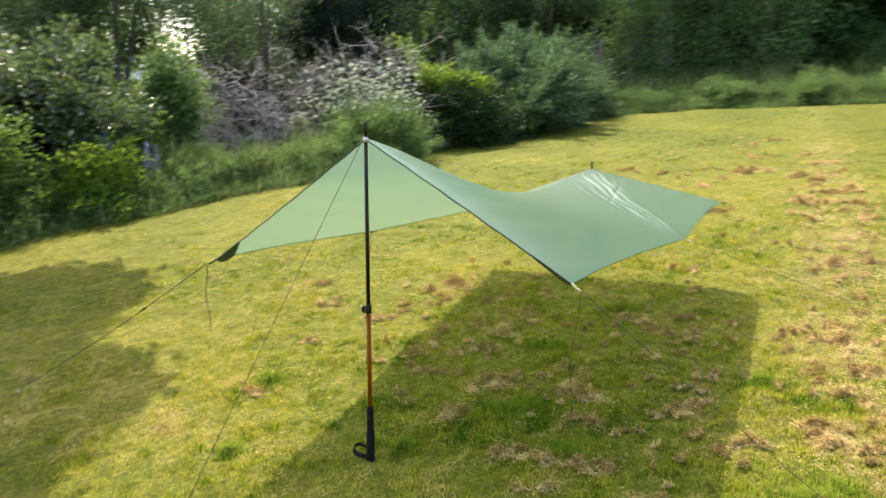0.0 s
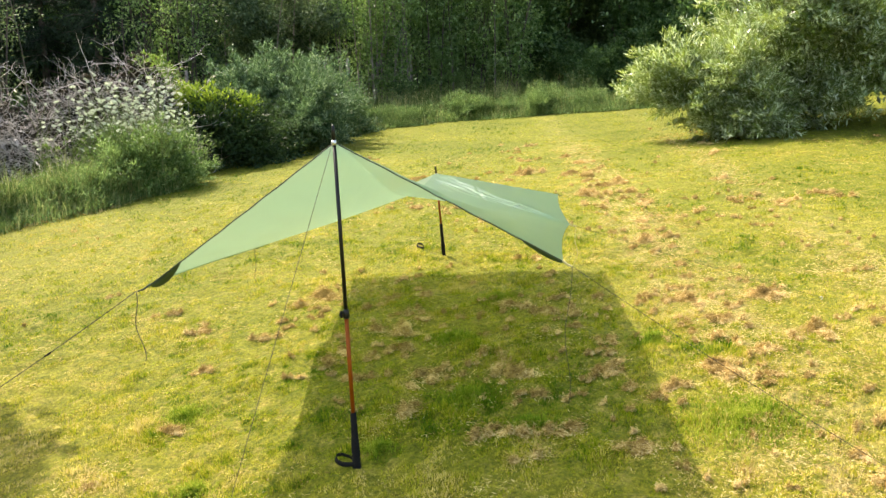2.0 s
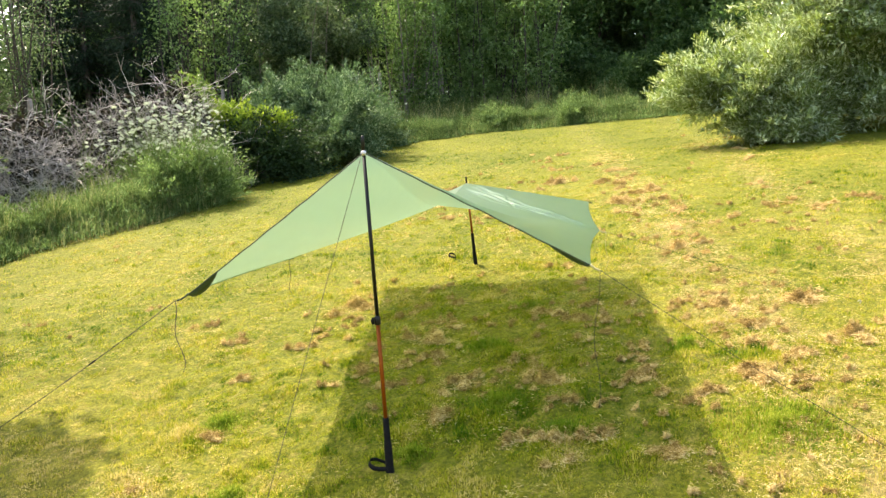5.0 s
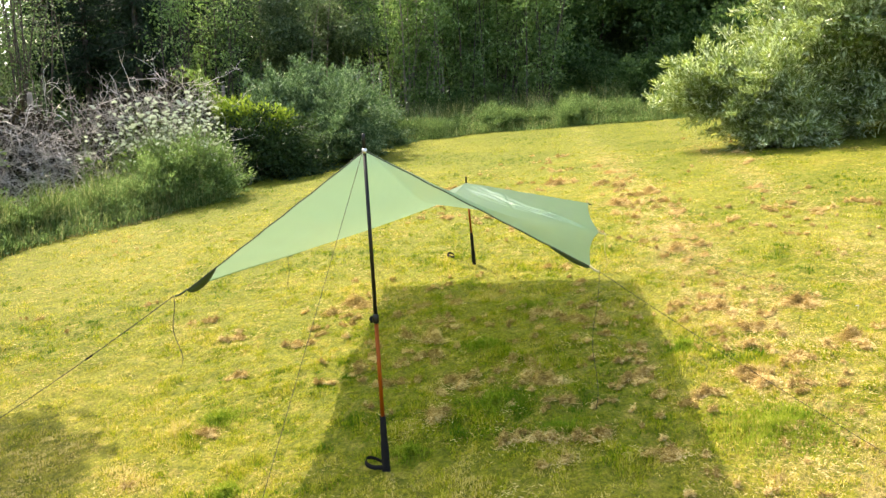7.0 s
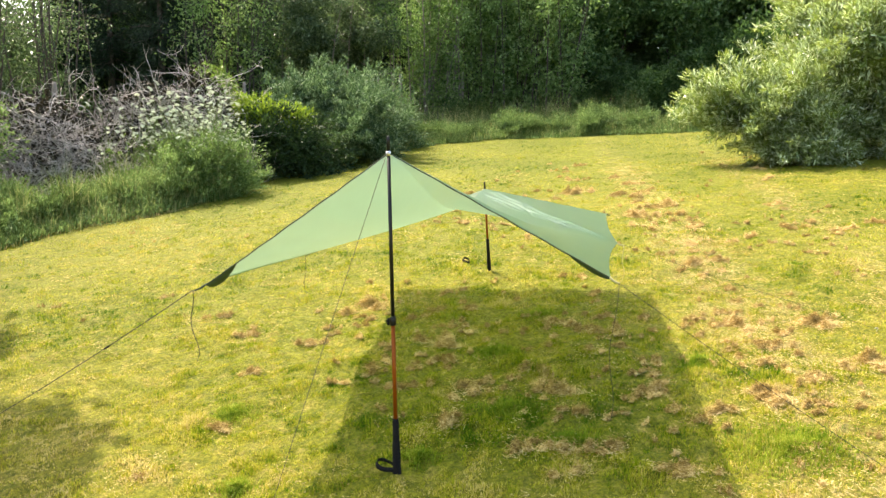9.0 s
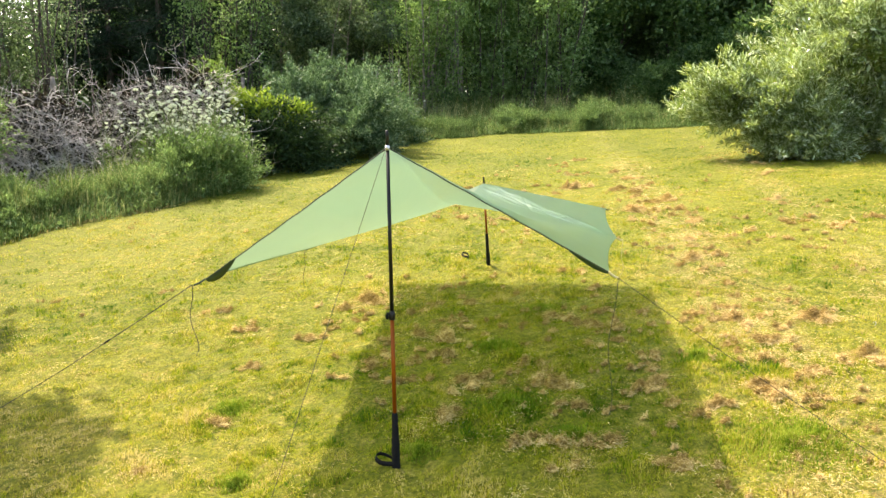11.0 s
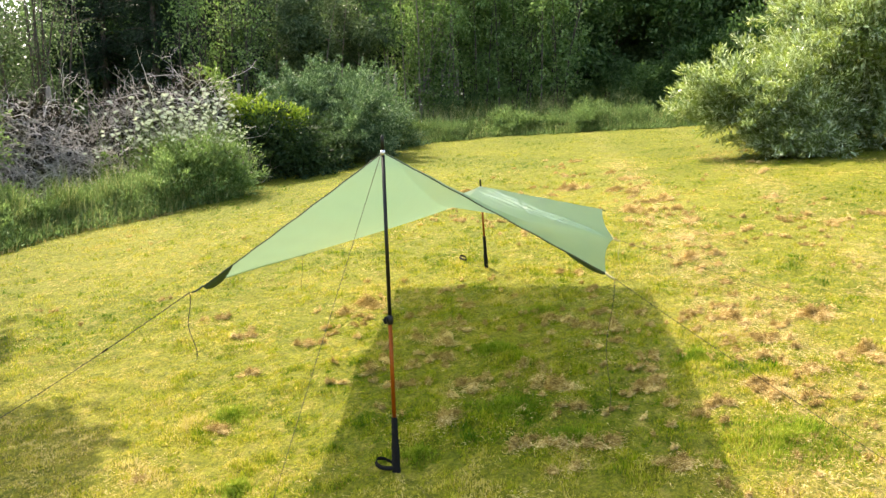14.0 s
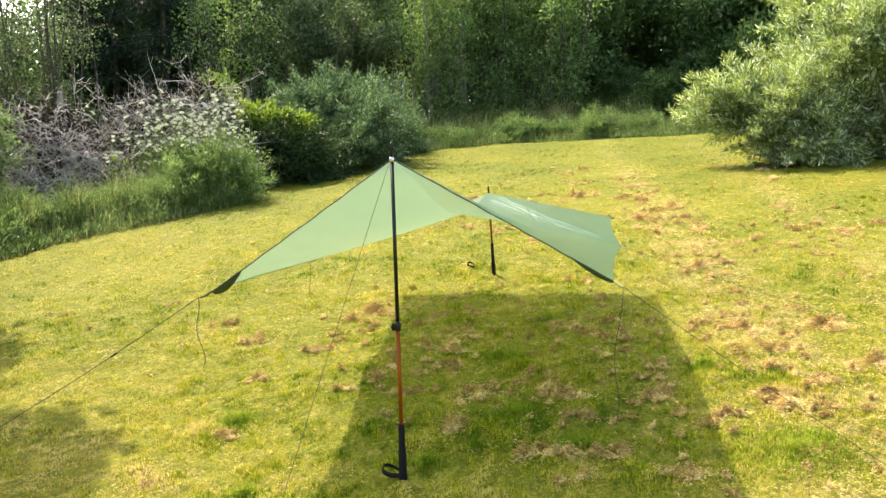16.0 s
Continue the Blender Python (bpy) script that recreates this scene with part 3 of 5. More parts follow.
# ---- guy lines ----
def cord(name, pts, label, rad=0.0022, mat=None, knots=()):
    me_pts = np.array(pts, dtype=float)
    e = tagged(new(name), label, "cord", "cords of the tarp")
    e.location = me_pts[0]
    me_pts = me_pts - me_pts[0]
    part("line", tube_mesh("line", [(me_pts, rad)], mat or M_CORD, 6), e)
    for k in knots:
        i = int(k * (len(me_pts) - 1))
        d = unit(me_pts[min(i + 1, len(me_pts) - 1)] - me_pts[i - 1])
        part("tensioner", tube_mesh("tensioner", [(np.array([me_pts[i] - d * 0.02, me_pts[i] - d * 0.012, me_pts[i] + d * 0.012, me_pts[i] + d * 0.02]), [0.002, 0.0042, 0.0036, 0.002])], M_BLACK, 7), e)
    return e


def peg(x, y, way):
    """A thin bent steel peg, driven in at a slant."""
    z = gz(x, y)
    w = unit(np.array(way, dtype=float))
    e = tagged(new("tent_peg"), "thin steel tent peg driven into the lawn", "tent peg", "pegs of the tarp")
    e.location = (x, y, z)
    up = np.array((0, 0, 1.0)) - 0.4 * w
    up = up / np.linalg.norm(up)
    pts = [up * s for s in np.linspace(-0.10, 0.018, 8)] + [up * 0.024 + w * 0.006, up * 0.024 + w * 0.014, up * 0.016 + w * 0.018]
    part("pin", tube_mesh("pin", [(np.array(pts), 0.002)], M_STEEL, 6), e)
    return np.array((x, y, z)) + up * 0.018


def guy(a, x, y, label, sag=0.0, knots=(0.4,), rad=0.0020):
    a = np.array(a, dtype=float)
    b = peg(x, y, (a - np.array((x, y, a[2]))))
    t = np.linspace(0, 1, 25)[:, None]
    pts = a + (b - a) * t - np.array((0, 0, sag)) * 4 * t * (1 - t)
    return cord("guy_line", pts, label, rad, None, knots)


def dangle(a, length, label, rng, sway=0.02, rad=0.0018, mat=None, drift=(0, 0)):
    t = np.linspace(0, 1, 15)
    ph = rng.uniform(0, 6, 2)
    pts = np.stack([a[0] + sway * np.sin(7 * t + ph[0]) * t + drift[0] * t, a[1] + sway * np.sin(6 * t + ph[1]) * t + drift[1] * t, a[2] - length * t], 1)
    return cord("loose_cord", pts, label, rad, mat)


C_FL, C_FR = np.array((-0.806, 0.250, 0.700)), np.array((0.765, -0.280, 0.825))
crng = np.random.default_rng(8)
guy(T_P + (-0.006, -0.01, 0.0), -0.50, -0.68, "thin dark guy line from the tarp's front peak", 0.0, (), 0.0012)
guy(C_FL, -2.05, 0.55, "thin dark guy line from the front corner to a peg", 0.02, (0.33,), 0.0019)
guy(C_FR, 1.80, -0.70, "thin dark guy line from the front corner to a peg", 0.012, (), 0.0011)
guy(T_MR + np.array((0.035, -0.01, -0.01)), 2.75, 0.90, "thin dark guy line from the side's middle to a peg", 0.008, (), 0.0010)
dangle(C_FL, 0.29, "loose dark cord end hanging from the corner", crng, 0.03)
dangle(C_FR, 0.50, "long loose cord end hanging from the corner", crng, 0.02, 0.0011, None, (-0.02, 0))
dangle(T_ML + (-0.03, 0, -0.01), 0.20, "loose cord end hanging from the side", crng, 0.01, 0.0016)
dangle(T_MR + (0.035, -0.01, -0.01), 0.22, "pale loose cord end hanging from the side", crng, 0.02, 0.0012, M_PALE_CORD)


# ---- trees and bushes ----
def branch(rng, start, way, length, r0, r1, n=7, bend=0.12, lift=0.0):
    pts, d = [np.array(start, dtype=float)], unit(np.array(way, dtype=float))
    for k in range(n - 1):
        d = unit(d + rng.normal(0, bend, 3) + np.array((0, 0, lift)))
        pts.append(pts[-1] + d * length / (n - 1))
    return np.array(pts), np.linspace(r0, r1, n)


def clumps(rng, centres, per, spread, flat=0.75):
    """Leaf points scattered round clump centres, and the way outward from each centre."""
    c = np.repeat(centres, per, axis=0)
    o = rng.normal(0, 1, c.shape) * spread * np.array((1, 1, flat))
    return c + o, o


def tree(name, label, rng, height, crown_from, spread, n_clumps, per, leaf, leaf_w, mat, bark, stems=1, clump_r=0.35, droop=0.25, thick=0.10):
    """A tree with tapered stem or stems, limbs, and a crown of single leaves in uneven clumps; it stands at the origin."""
    e = tagged(new(name), label, "tree")
    lines, centres = [], []
    for s in range(stems):
        a = rng.uniform(0, 6.28)
        lean = 0.05 if stems == 1 else 0.16
        h = height * rng.uniform(0.8, 1.0) if stems > 1 else height
        st = (0, 0, -0.1) if stems == 1 else (0.45 * math.cos(a) * rng.uniform(0.2, 1), 0.45 * math.sin(a) * rng.uniform(0.2, 1), -0.1)
        th = thick * (1 if stems == 1 else 0.45)
        p, r = branch(rng, st, (lean * math.cos(a), lean * math.sin(a), 1), h, th, th * 0.15, 10, 0.05, 0.05)
        lines.append((p, r))
        nl = max(6, int(22 / stems))
        for k in range(nl):
            t = rng.uniform(crown_from, 0.97)
            i = t * 9
            j = int(i)
            o = p[j] + (p[min(j + 1, 9)] - p[j]) * (i - j)
            b = rng.uniform(0, 6.28)
            full = math.sin(math.pi * min(1, max(0.0, (t - crown_from) / (1 - crown_from)) * 0.75 + 0.22))
            L = spread * (0.45 + 0.75 * full) * rng.uniform(0.6, 1.15)
            q, rr = branch(rng, o, (math.cos(b), math.sin(b), rng.uniform(0.1, 0.8)), L, th * 0.32 * (1.1 - t) + 0.008, 0.004, 6, 0.18, -0.02)
            lines.append((q, rr))
            for m in range(max(1, int(n_clumps / (nl * stems)))):
                centres.append(q[int(rng.integers(2, 6))] + rng.normal(0, 0.22, 3) * spread * 0.5)
    c = np.array(centres)
    pts, out = clumps(rng, c, per, clump_r)
    way = unit(out) * 0.6 + rng.normal(0, 0.6, out.shape) + np.array((0, 0, -droop))
    part("trunk", tube_mesh("trunk", lines, bark, 6), e)
    part("crown", leaf_mesh("crown", pts, way, leaf, leaf_w, mat, rng, 0.25, 0.9), e)
    return e


def spruce(rng, height, radius):
    e = tagged(new("spruce_tree"), "tall dark spruce at the edge of the wood", "tree")
    p, r = branch(rng, (0, 0, -0.1), (0, 0, 1), height, 0.14, 0.02, 8, 0.01)
    lines, pts, out = [(p, r)], [], []
    for k in range(110):
        t = rng.uniform(0.04, 0.98)
        b = rng.uniform(0, 6.28)
        L = radius * (1.05 - t) * rng.uniform(0.75, 1.1)
        q, rr = branch(rng, (0, 0, t * height), (math.cos(b), math.sin(b), -0.12), L, 0.02, 0.004, 6, 0.06, -0.03)
        lines.append((q, rr))
        n = int(60 + 260 * L / radius)
        s = rng.uniform(0.1, 1, n) * 5
        j = np.minimum(s.astype(int), 4)
        c = q[j] + (q[j + 1] - q[j]) * (s - j)[:, None]
        o = rng.normal(0, 1, c.shape) * np.array((0.16, 0.16, 0.05))
        o[:, 2] -= np.abs(rng.normal(0, 0.16, n))
        pts.append(c + o)
        out.append(o + np.array((math.cos(b), math.sin(b), -0.3)) * 0.15)
    pts, out = np.concatenate(pts), np.concatenate(out)
    part("trunk", tube_mesh("trunk", lines, M_BARK, 5), e)
    part("crown", leaf_mesh("crown", pts, out + rng.normal(0, 0.05, out.shape), 0.17, 0.035, M_SPRUCE, rng), e)
    return e


def bush(name, label, rng, size, n_clumps, per, leaf, leaf_w, mat, clump_r=0.22, droop=0.1, bark=None, up=0.0, low=0.02, lobes=5, category="bush", n_stems=9, skirt=0.3, plume=0.25, given=None, slope=1.0, core=0.22, spray=0.5):
    """A bush with stems from the ground and leaf clumps in an uneven lobed body; size: half widths in x and y, and height."""
    e = tagged(new(name), label, category)
    sx, sy, h = size
    lob = np.stack([rng.uniform(-0.6, 0.6, lobes) * sx, rng.uniform(-0.6, 0.6, lobes) * sy, rng.uniform(0.35, 0.72, lobes) * h], 1)
    lr = rng.uniform(0.38, 0.6, lobes)
    if given:
        lob, lr = np.array([g[:3] for g in given]), np.array([g[3] for g in given])
        lobes = len(given)
    which = rng.integers(0, lobes, n_clumps)
    d = unit(rng.normal(size=(n_clumps, 3)))
    rad = rng.uniform(0.55, 1.0, n_clumps)[:, None] ** 0.6
    c = lob[which] + d * rad * lr[which][:, None] * (np.array((1, 1, 1)) if given else np.array((sx, sy, h * 0.75))) * rng.uniform(0.8, 1.15, (n_clumps, 1))
    low_part = c[:, 2] < low * h
    c[low_part, 2] = rng.uniform(low, max(0.35, low + 0.1), low_part.sum()) * h
    c[:, 2] = np.minimum(c[:, 2], h * rng.uniform(0.9, 1.02, n_clumps))
    # leaves down to the ground all round
    ns = int(n_clumps * skirt)
    a, r = rng.uniform(0, 6.28, ns), rng.uniform(0.55, 0.98, ns)
    c[:ns] = np.stack([sx * r * np.cos(a), sy * r * np.sin(a), h * rng.uniform(0.0, 0.42, ns) ** 1.5], 1)
    lines = []
    for k in range(n_stems):
        tgt = c[rng.integers(0, n_clumps)]
        st = np.array((rng.uniform(-0.25, 0.25) * sx, rng.uniform(-0.25, 0.25) * sy, -0.05))
        t = np.linspace(0, 1, 7)[:, None]
        q = st + (tgt - st) * t + np.array((0, 0, 0.15 * h)) * t * (1 - t) * 2 + rng.normal(0, 0.02, (7, 3))
        lines.append((q, np.linspace(0.018, 0.004, 7) * h / 2))
    # each clump is a plume that grows outward and up
    axis = unit(c - lob[which] * 0.6 - np.array((0, 0, h * 0.1)) + rng.normal(0, 0.25, c.shape) * h * 0.3) + np.array((0, 0, 0.35))
    along = rng.uniform(-0.5, 1.0, (n_clumps, per, 1)) * plume * rng.uniform(0.5, 1.4, (n_clumps, 1, 1))
    out = rng.normal(0, 1, (n_clumps, per, 3)) * clump_r * np.array((0.72, 0.72, 0.72 * spray)) * (1.15 - 0.6 * np.clip(along / (plume + 1e-6), 0, 1.2))
    pts = (c[:, None] + unit(axis)[:, None] * along * 1.6 + out).reshape(-1, 3)
    out = out.reshape(-1, 3)
    pts[:, 2] = np.maximum(pts[:, 2], 0.01) + slope * (0.0968 * pts[:, 0] + 0.0784 * pts[:, 1])
    way = unit(out) * 0.5 + unit(np.repeat(axis, per, axis=0)) * 0.7 + rng.normal(0, 0.5, out.shape) + np.array((0, 0, up - droop))
    for ln in lines:
        part("stem", tube_mesh("stem", [ln], bark or M_BARK, 5), e)
    part("foliage", leaf_mesh("foliage", pts, way, leaf, leaf_w, mat, rng, 0.25, 1.3), e)
    # the dense inside of the bush
    nc = int(n_clumps * per * core)
    wh = rng.integers(0, lobes, nc)
    q = lob[wh] + unit(rng.normal(size=(nc, 3))) * rng.uniform(0, 0.78, (nc, 1)) ** 0.6 * lr[wh][:, None] * (np.array((1, 1, 1)) if given else np.array((sx, sy, h * 0.7)))
    q[:, 2] = np.clip(q[:, 2], 0.02, h * 0.85) + slope * (0.0968 * q[:, 0] + 0.0784 * q[:, 1])
    part("inner_foliage", leaf_mesh("inner_foliage", q, rng.normal(0, 1, q.shape), leaf * 1.2, leaf_w * 2.2, mat, rng), e)
    return e


def stand(ob, x, y, turn=0.0, scale=1.0, sink=0.0):
    ob.matrix_basis = pose(x, y, gz(x, y) - sink, 0, 0, turn) @ Matrix.Diagonal((scale, scale, scale, 1))
    return ob


def again(ob, x, y, turn, scale=1.0, label=""):
    c = copy_thing(ob, pose(x, y, gz(x, y), 0, 0, turn))
    c.matrix_basis = pose(x, y, gz(x, y), 0, 0, turn) @ Matrix.Diagonal((scale, scale, scale, 1))
    return tagged(c, label) if label else c


R = np.random.default_rng

# the big willow bush on the lawn
WILLOW = [(-2.12, 0.1, 0.98, 0.42), (-1.55, -0.4, 0.72, 0.46), (-1.10, -0.75, 0.22, 0.36), (-1.25, -0.3, 0.45, 0.50), (-0.7, -0.2, 0.50, 0.50), (-0.6, -0.25, 0.80, 0.50), (-1.25, -0.45, 0.40, 0.50), (0.2, -0.7, 0.70, 0.55), (-0.45, -0.85, 1.75, 0.60), (0.25, -1.0, 1.70, 0.55), (-0.9, 0.1, 1.08, 0.50), (0.9, -1.1, 1.15, 0.85), (0.4, -0.5, 2.0, 0.95), (-0.35, 0.45, 2.45, 0.72), (0.05, 0.5, 3.1, 0.7),
          (1.9, -0.7, 1.55, 0.95), (0.9, 0.5, 3.1, 1.1), (1.7, -0.3, 2.6, 1.15), (2.8, -0.3, 2.0, 1.0), (0.3, 1.0, 1.2, 1.2), (2.0, 0.9, 1.6, 1.3), (2.6, 0.4, 3.2, 1.1), (3.4, 0.2, 1.0, 0.9)]
stand(bush("willow_bush", "large pale green willow bush with narrow leaves on the lawn", R(11), (2.3, 2.0, 4.8), 700, 230, 0.105, 0.023, M_WILLOW, 0.115, 0.0, M_BARK, 0.20, 0.03, 11, "bush", 12, 0.0, 0.30, WILLOW, core=0.7), 7.95, 8.25)

# bushes of the border
# lime leaves on top only: the sunlit layer is painted as leaf colour
stand(bush("lime_bush", "bush tops, sunlit layer put into bright yellow-green leaves", R(12), (0.85, 0.5, 1.6), 84, 34, 0.085, 0.045, M_LIME, 0.11, 0.0, None, 0.2, 0.3, 7, "bush", 9, 0.0, 0.16, [(-0.50, 0, 1.28, 0.17), (-0.12, -0.1, 1.16, 0.20), (0.25, 0, 1.05, 0.19), (0.48, 0.05, 0.92, 0.17)]), -1.72, 11.65)
stand(bush("leafy_shrub", "fresh green leafy shrub beside dead branches", R(24), (0.6, 0.55, 1.95), 120, 70, 0.09, 0.05, M_WEED, 0.14), -2.85, 12.2)
stand(bush("soft_bush", "soft grey-green bush at the lawn's edge", R(13), (1.25, 1.3, 1.55), 230, 170, 0.095, 0.034, M_SOFT, 0.12, 0.0, None, 0.1, low=0.22, plume=0.40, skirt=0.06, core=0.4), -0.42, 13.7)
stand(bush("soft_bush", "soft grey-green bush behind the lime bush", R(14), (1.6, 1.3, 1.85), 230, 160, 0.095, 0.034, M_SOFT, 0.12, 0.0, None, 0.1, plume=0.40, skirt=0.1), -1.6, 14.6)
stand(bush("soft_bush", "low grey-green bush at the lawn's edge", R(15), (0.85, 0.9, 1.15), 200, 70, 0.08, 0.034, M_SOFT, 0.14, 0.0, None, 0.1), 0.75, 16.4)
# the part below the lime tops; its shade is in the leaf colour
stand(bush("shaded_bush", "dark green border bush, shade put into its leaf colour", R(16), (1.35, 0.85, 1.12), 300, 70, 0.085, 0.045, M_SHADED_LEAF, 0.15, 0.0), -1.6, 11.9)
stand(bush("glossy_bush", "tall bush with shiny leaves in front of the trees", R(17), (1.3, 1.3, 2.25), 330, 64, 0.10, 0.055, M_GLOSSY, 0.16, 0.1), -6.2, 6.3)
stand(bush("glossy_bush", "tall leafy bush with shiny leaves", R(18), (1.2, 1.2, 2.2), 280, 80, 0.10, 0.05, M_GLOSSY, 0.2, 0.1), -7.4, 4.6)
stand(bush("leafy_shrub", "slim pale green shrub with fine leaves", R(19), (0.42, 0.4, 2.1), 200, 60, 0.065, 0.032, M_HERB, 0.13, 0.0), -5.4, 7.7)
stand(bush("leafy_shrub", "low dark green shrub at the lawn's edge", R(25), (0.6, 0.6, 0.95), 170, 60, 0.075, 0.035, M_WEED, 0.14, 0.0), -5.3, 7.1)
stand(bush("leafy_shrub", "low yellow-green shrub at the lawn's edge", R(20), (0.5, 0.45, 0.85), 120, 60, 0.07, 0.04, M_LIME, 0.12, 0.0), -5.0, 5.6)
stand(bush("leafy_shrub", "dark shrub beside the lawn", R(21), (0.8, 0.8, 1.2), 200, 70, 0.075, 0.04, M_WEED, 0.16, 0.0), -6.1, 4.2)
weed = stand(bush("weed_clump", "bright clump of tall weeds at the lawn's edge", R(22), (0.75, 0.55, 0.85), 150, 44, 0.095, 0.028, M_HERB, 0.13, -0.1, M_STALK, 0.5, slope=0.0), 4.4, 17.2, 0, 0.72)
tagged(weed, group="weeds along the border")
wr = R(23)
for k, (wx, wy, ws) in enumerate([(2.2, 17.5, 0.6), (3.3, 17.8, 0.5), (5.7, 16.9, 0.5), (6.6, 16.4, 0.75), (7.5, 16.0, 0.62), (8.6, 15.5, 0.7), (1.4, 17.4, 0.75),
                                 (9.8, 15.0, 0.7), (2.75, 17.2, 0.5), (0.9, 16.6, 0.8), (4.9, 17.3, 0.55), (6.1, 16.2, 0.55), (-4.6, 6.8, 0.6), (-3.9, 7.9, 0.5), (-5.6, 5.0, 0.7), (-4.9, 8.0, 0.6), (-5.5, 7.6, 0.75), (-4.25, 7.15, 0.5), (-3.5, 8.05, 0.5), (-3.15, 8.2, 0.55), (-4.55, 6.5, 0.55), (-3.3, 8.6, 0.6)]):
    again(weed, wx, wy, float(wr.uniform(0, 360)), ws)


# ---- the border of tall grass, flowers and dead branches ----
def tall_grass(name, label, rng, s0, s1, depth, n, length, width, mat=None):
    s = rng.uniform(s0, s1, n)
    p, out = border(s)
    d = rng.uniform(0, 1, n) ** 1.3 * depth - 0.08
    tuft = 0.5 + 0.5 * np.sin(s * 5.3) * np.sin(s * 2.1 + 1)
    xy = p + out * d[:, None] + rng.normal(0, 0.05, (n, 2))
    at = np.column_stack([xy, ground_z(xy[:, 0], xy[:, 1]) - 0.01])
    L = length * (0.45 + 0.55 * np.clip(d / (0.35 * depth), 0, 1)) * (0.75 + 0.4 * tuft)
    me = blades(name, at, L, width, 0.35, mat or M_TALL, rng, 2)
    return tagged(new(name, me), label, "tall grass", kind="stuff")


def herb_border(name, label, rng, s0, s1, depth, n, height, leaf, leaf_w, mat):
    """Leafy weeds along the border: leaves at all heights under an uneven top."""
    s = rng.uniform(s0, s1, n)
    p, out = border(s)
    d = rng.uniform(0, 1, n) ** 1.1 * depth - 0.05
    xy = p + out * d[:, None] + rng.normal(0, 0.06, (n, 2))
    top = height * np.clip(d / (0.5 * depth) + 0.12, 0.10, 1) * (0.05 + 1.35 * field(xy[:, 0], xy[:, 1], 1.7, 7) ** 2 + 0.55 * field(xy[:, 0], xy[:, 1], 5.5, 8) ** 1.5)
    z = top * rng.uniform(0, 1, n) ** 0.6
    at = np.column_stack([xy, ground_z(xy[:, 0], xy[:, 1]) + z])
    way = rng.normal(0, 0.6, at.shape) + np.array((0, 0, 0.45)) - np.column_stack([out, np.zeros(n)]) * 0.3
    me = leaf_mesh(name, at, way, leaf, leaf_w, mat, rng, 0.25, 1.0)
    return tagged(new(name, me), label, "weeds", kind="stuff")


tall_grass("tall_grass", "tall uncut grass along the lawn's edge", R(31), 3.5, 12.5, 1.3, 5600, 0.54, 0.009)
tall_grass("dry_grass", "pale dry grass fringe where the mown lawn ends", R(30), 4.0, 12.5, 0.22, 1500, 0.11, 0.008, M_STRAW)
tall_grass("tall_grass", "tall uncut grass before the wood", R(32), 17.0, 30.0, 1.8, 7000, 0.55, 0.011)
tall_grass("tall_grass", "low grass under the bushes", R(33), 12.5, 17.0, 1.0, 2500, 0.30, 0.012)
herb_border("border_weeds", "leafy green weeds along the lawn's edge", R(36), 2.5, 12.5, 1.4, 25000, 0.58, 0.085, 0.017, M_HERB)
herb_border("border_weeds", "leafy green weeds before the wood", R(37), 16.5, 30.0, 2.2, 36000, 0.50, 0.085, 0.026, M_HERB)


def grass_clump(x, y, rng, rad, n, length, label):
    a, r = rng.uniform(0, 6.28, n), rad * np.sqrt(rng.uniform(0, 1, n))
    X, Y = x + r * np.cos(a), y + r * np.sin(a)
    at = np.column_stack([X, Y, ground_z(X, Y) - 0.01])
    me = blades("grass_clump", at, length * (1.05 - 0.5 * (r / rad) ** 2), 0.010, 0.4, M_TALL, rng, 2)
    return tagged(new("grass_clump", me), label, "grass clump", kind="stuff")


grass_clump(-2.75, 9.2, R(34), 0.8, 2600, 0.72, "dense clump of tall bright grass under white flowers")
grass_clump(-3.6, 8.6, R(35), 0.6, 1200, 0.75, "clump of tall grass")
for k, (x, y, r, h) in enumerate([(-4.35, 6.95, 0.30, 0.62), (-3.95, 7.45, 0.25, 0.70), (-3.45, 8.0, 0.28, 0.62), (-4.75, 6.6, 0.35, 0.75), (-3.0, 8.35, 0.25, 0.55), (-5.0, 5.9, 0.3, 0.7)]):
    grass_clump(x, y, R(300 + k), r, 520, 1.15 * h, "tuft of tall pale grass at the lawn's edge")


for k, (x, y) in enumerate([(0.9, 18.7), (1.9, 19.2), (2.9, 19.1), (3.9, 19.5), (4.9, 19.2), (5.9, 18.9), (6.9, 18.6), (7.9, 18.2), (2.4, 20.3), (4.4, 20.4), (6.2, 19.9)]):
    grass_clump(x, y, R(320 + k), 0.85, 620, 1.05 + 0.25 * math.sin(3.1 * k), "rough tall grass before the old fence")


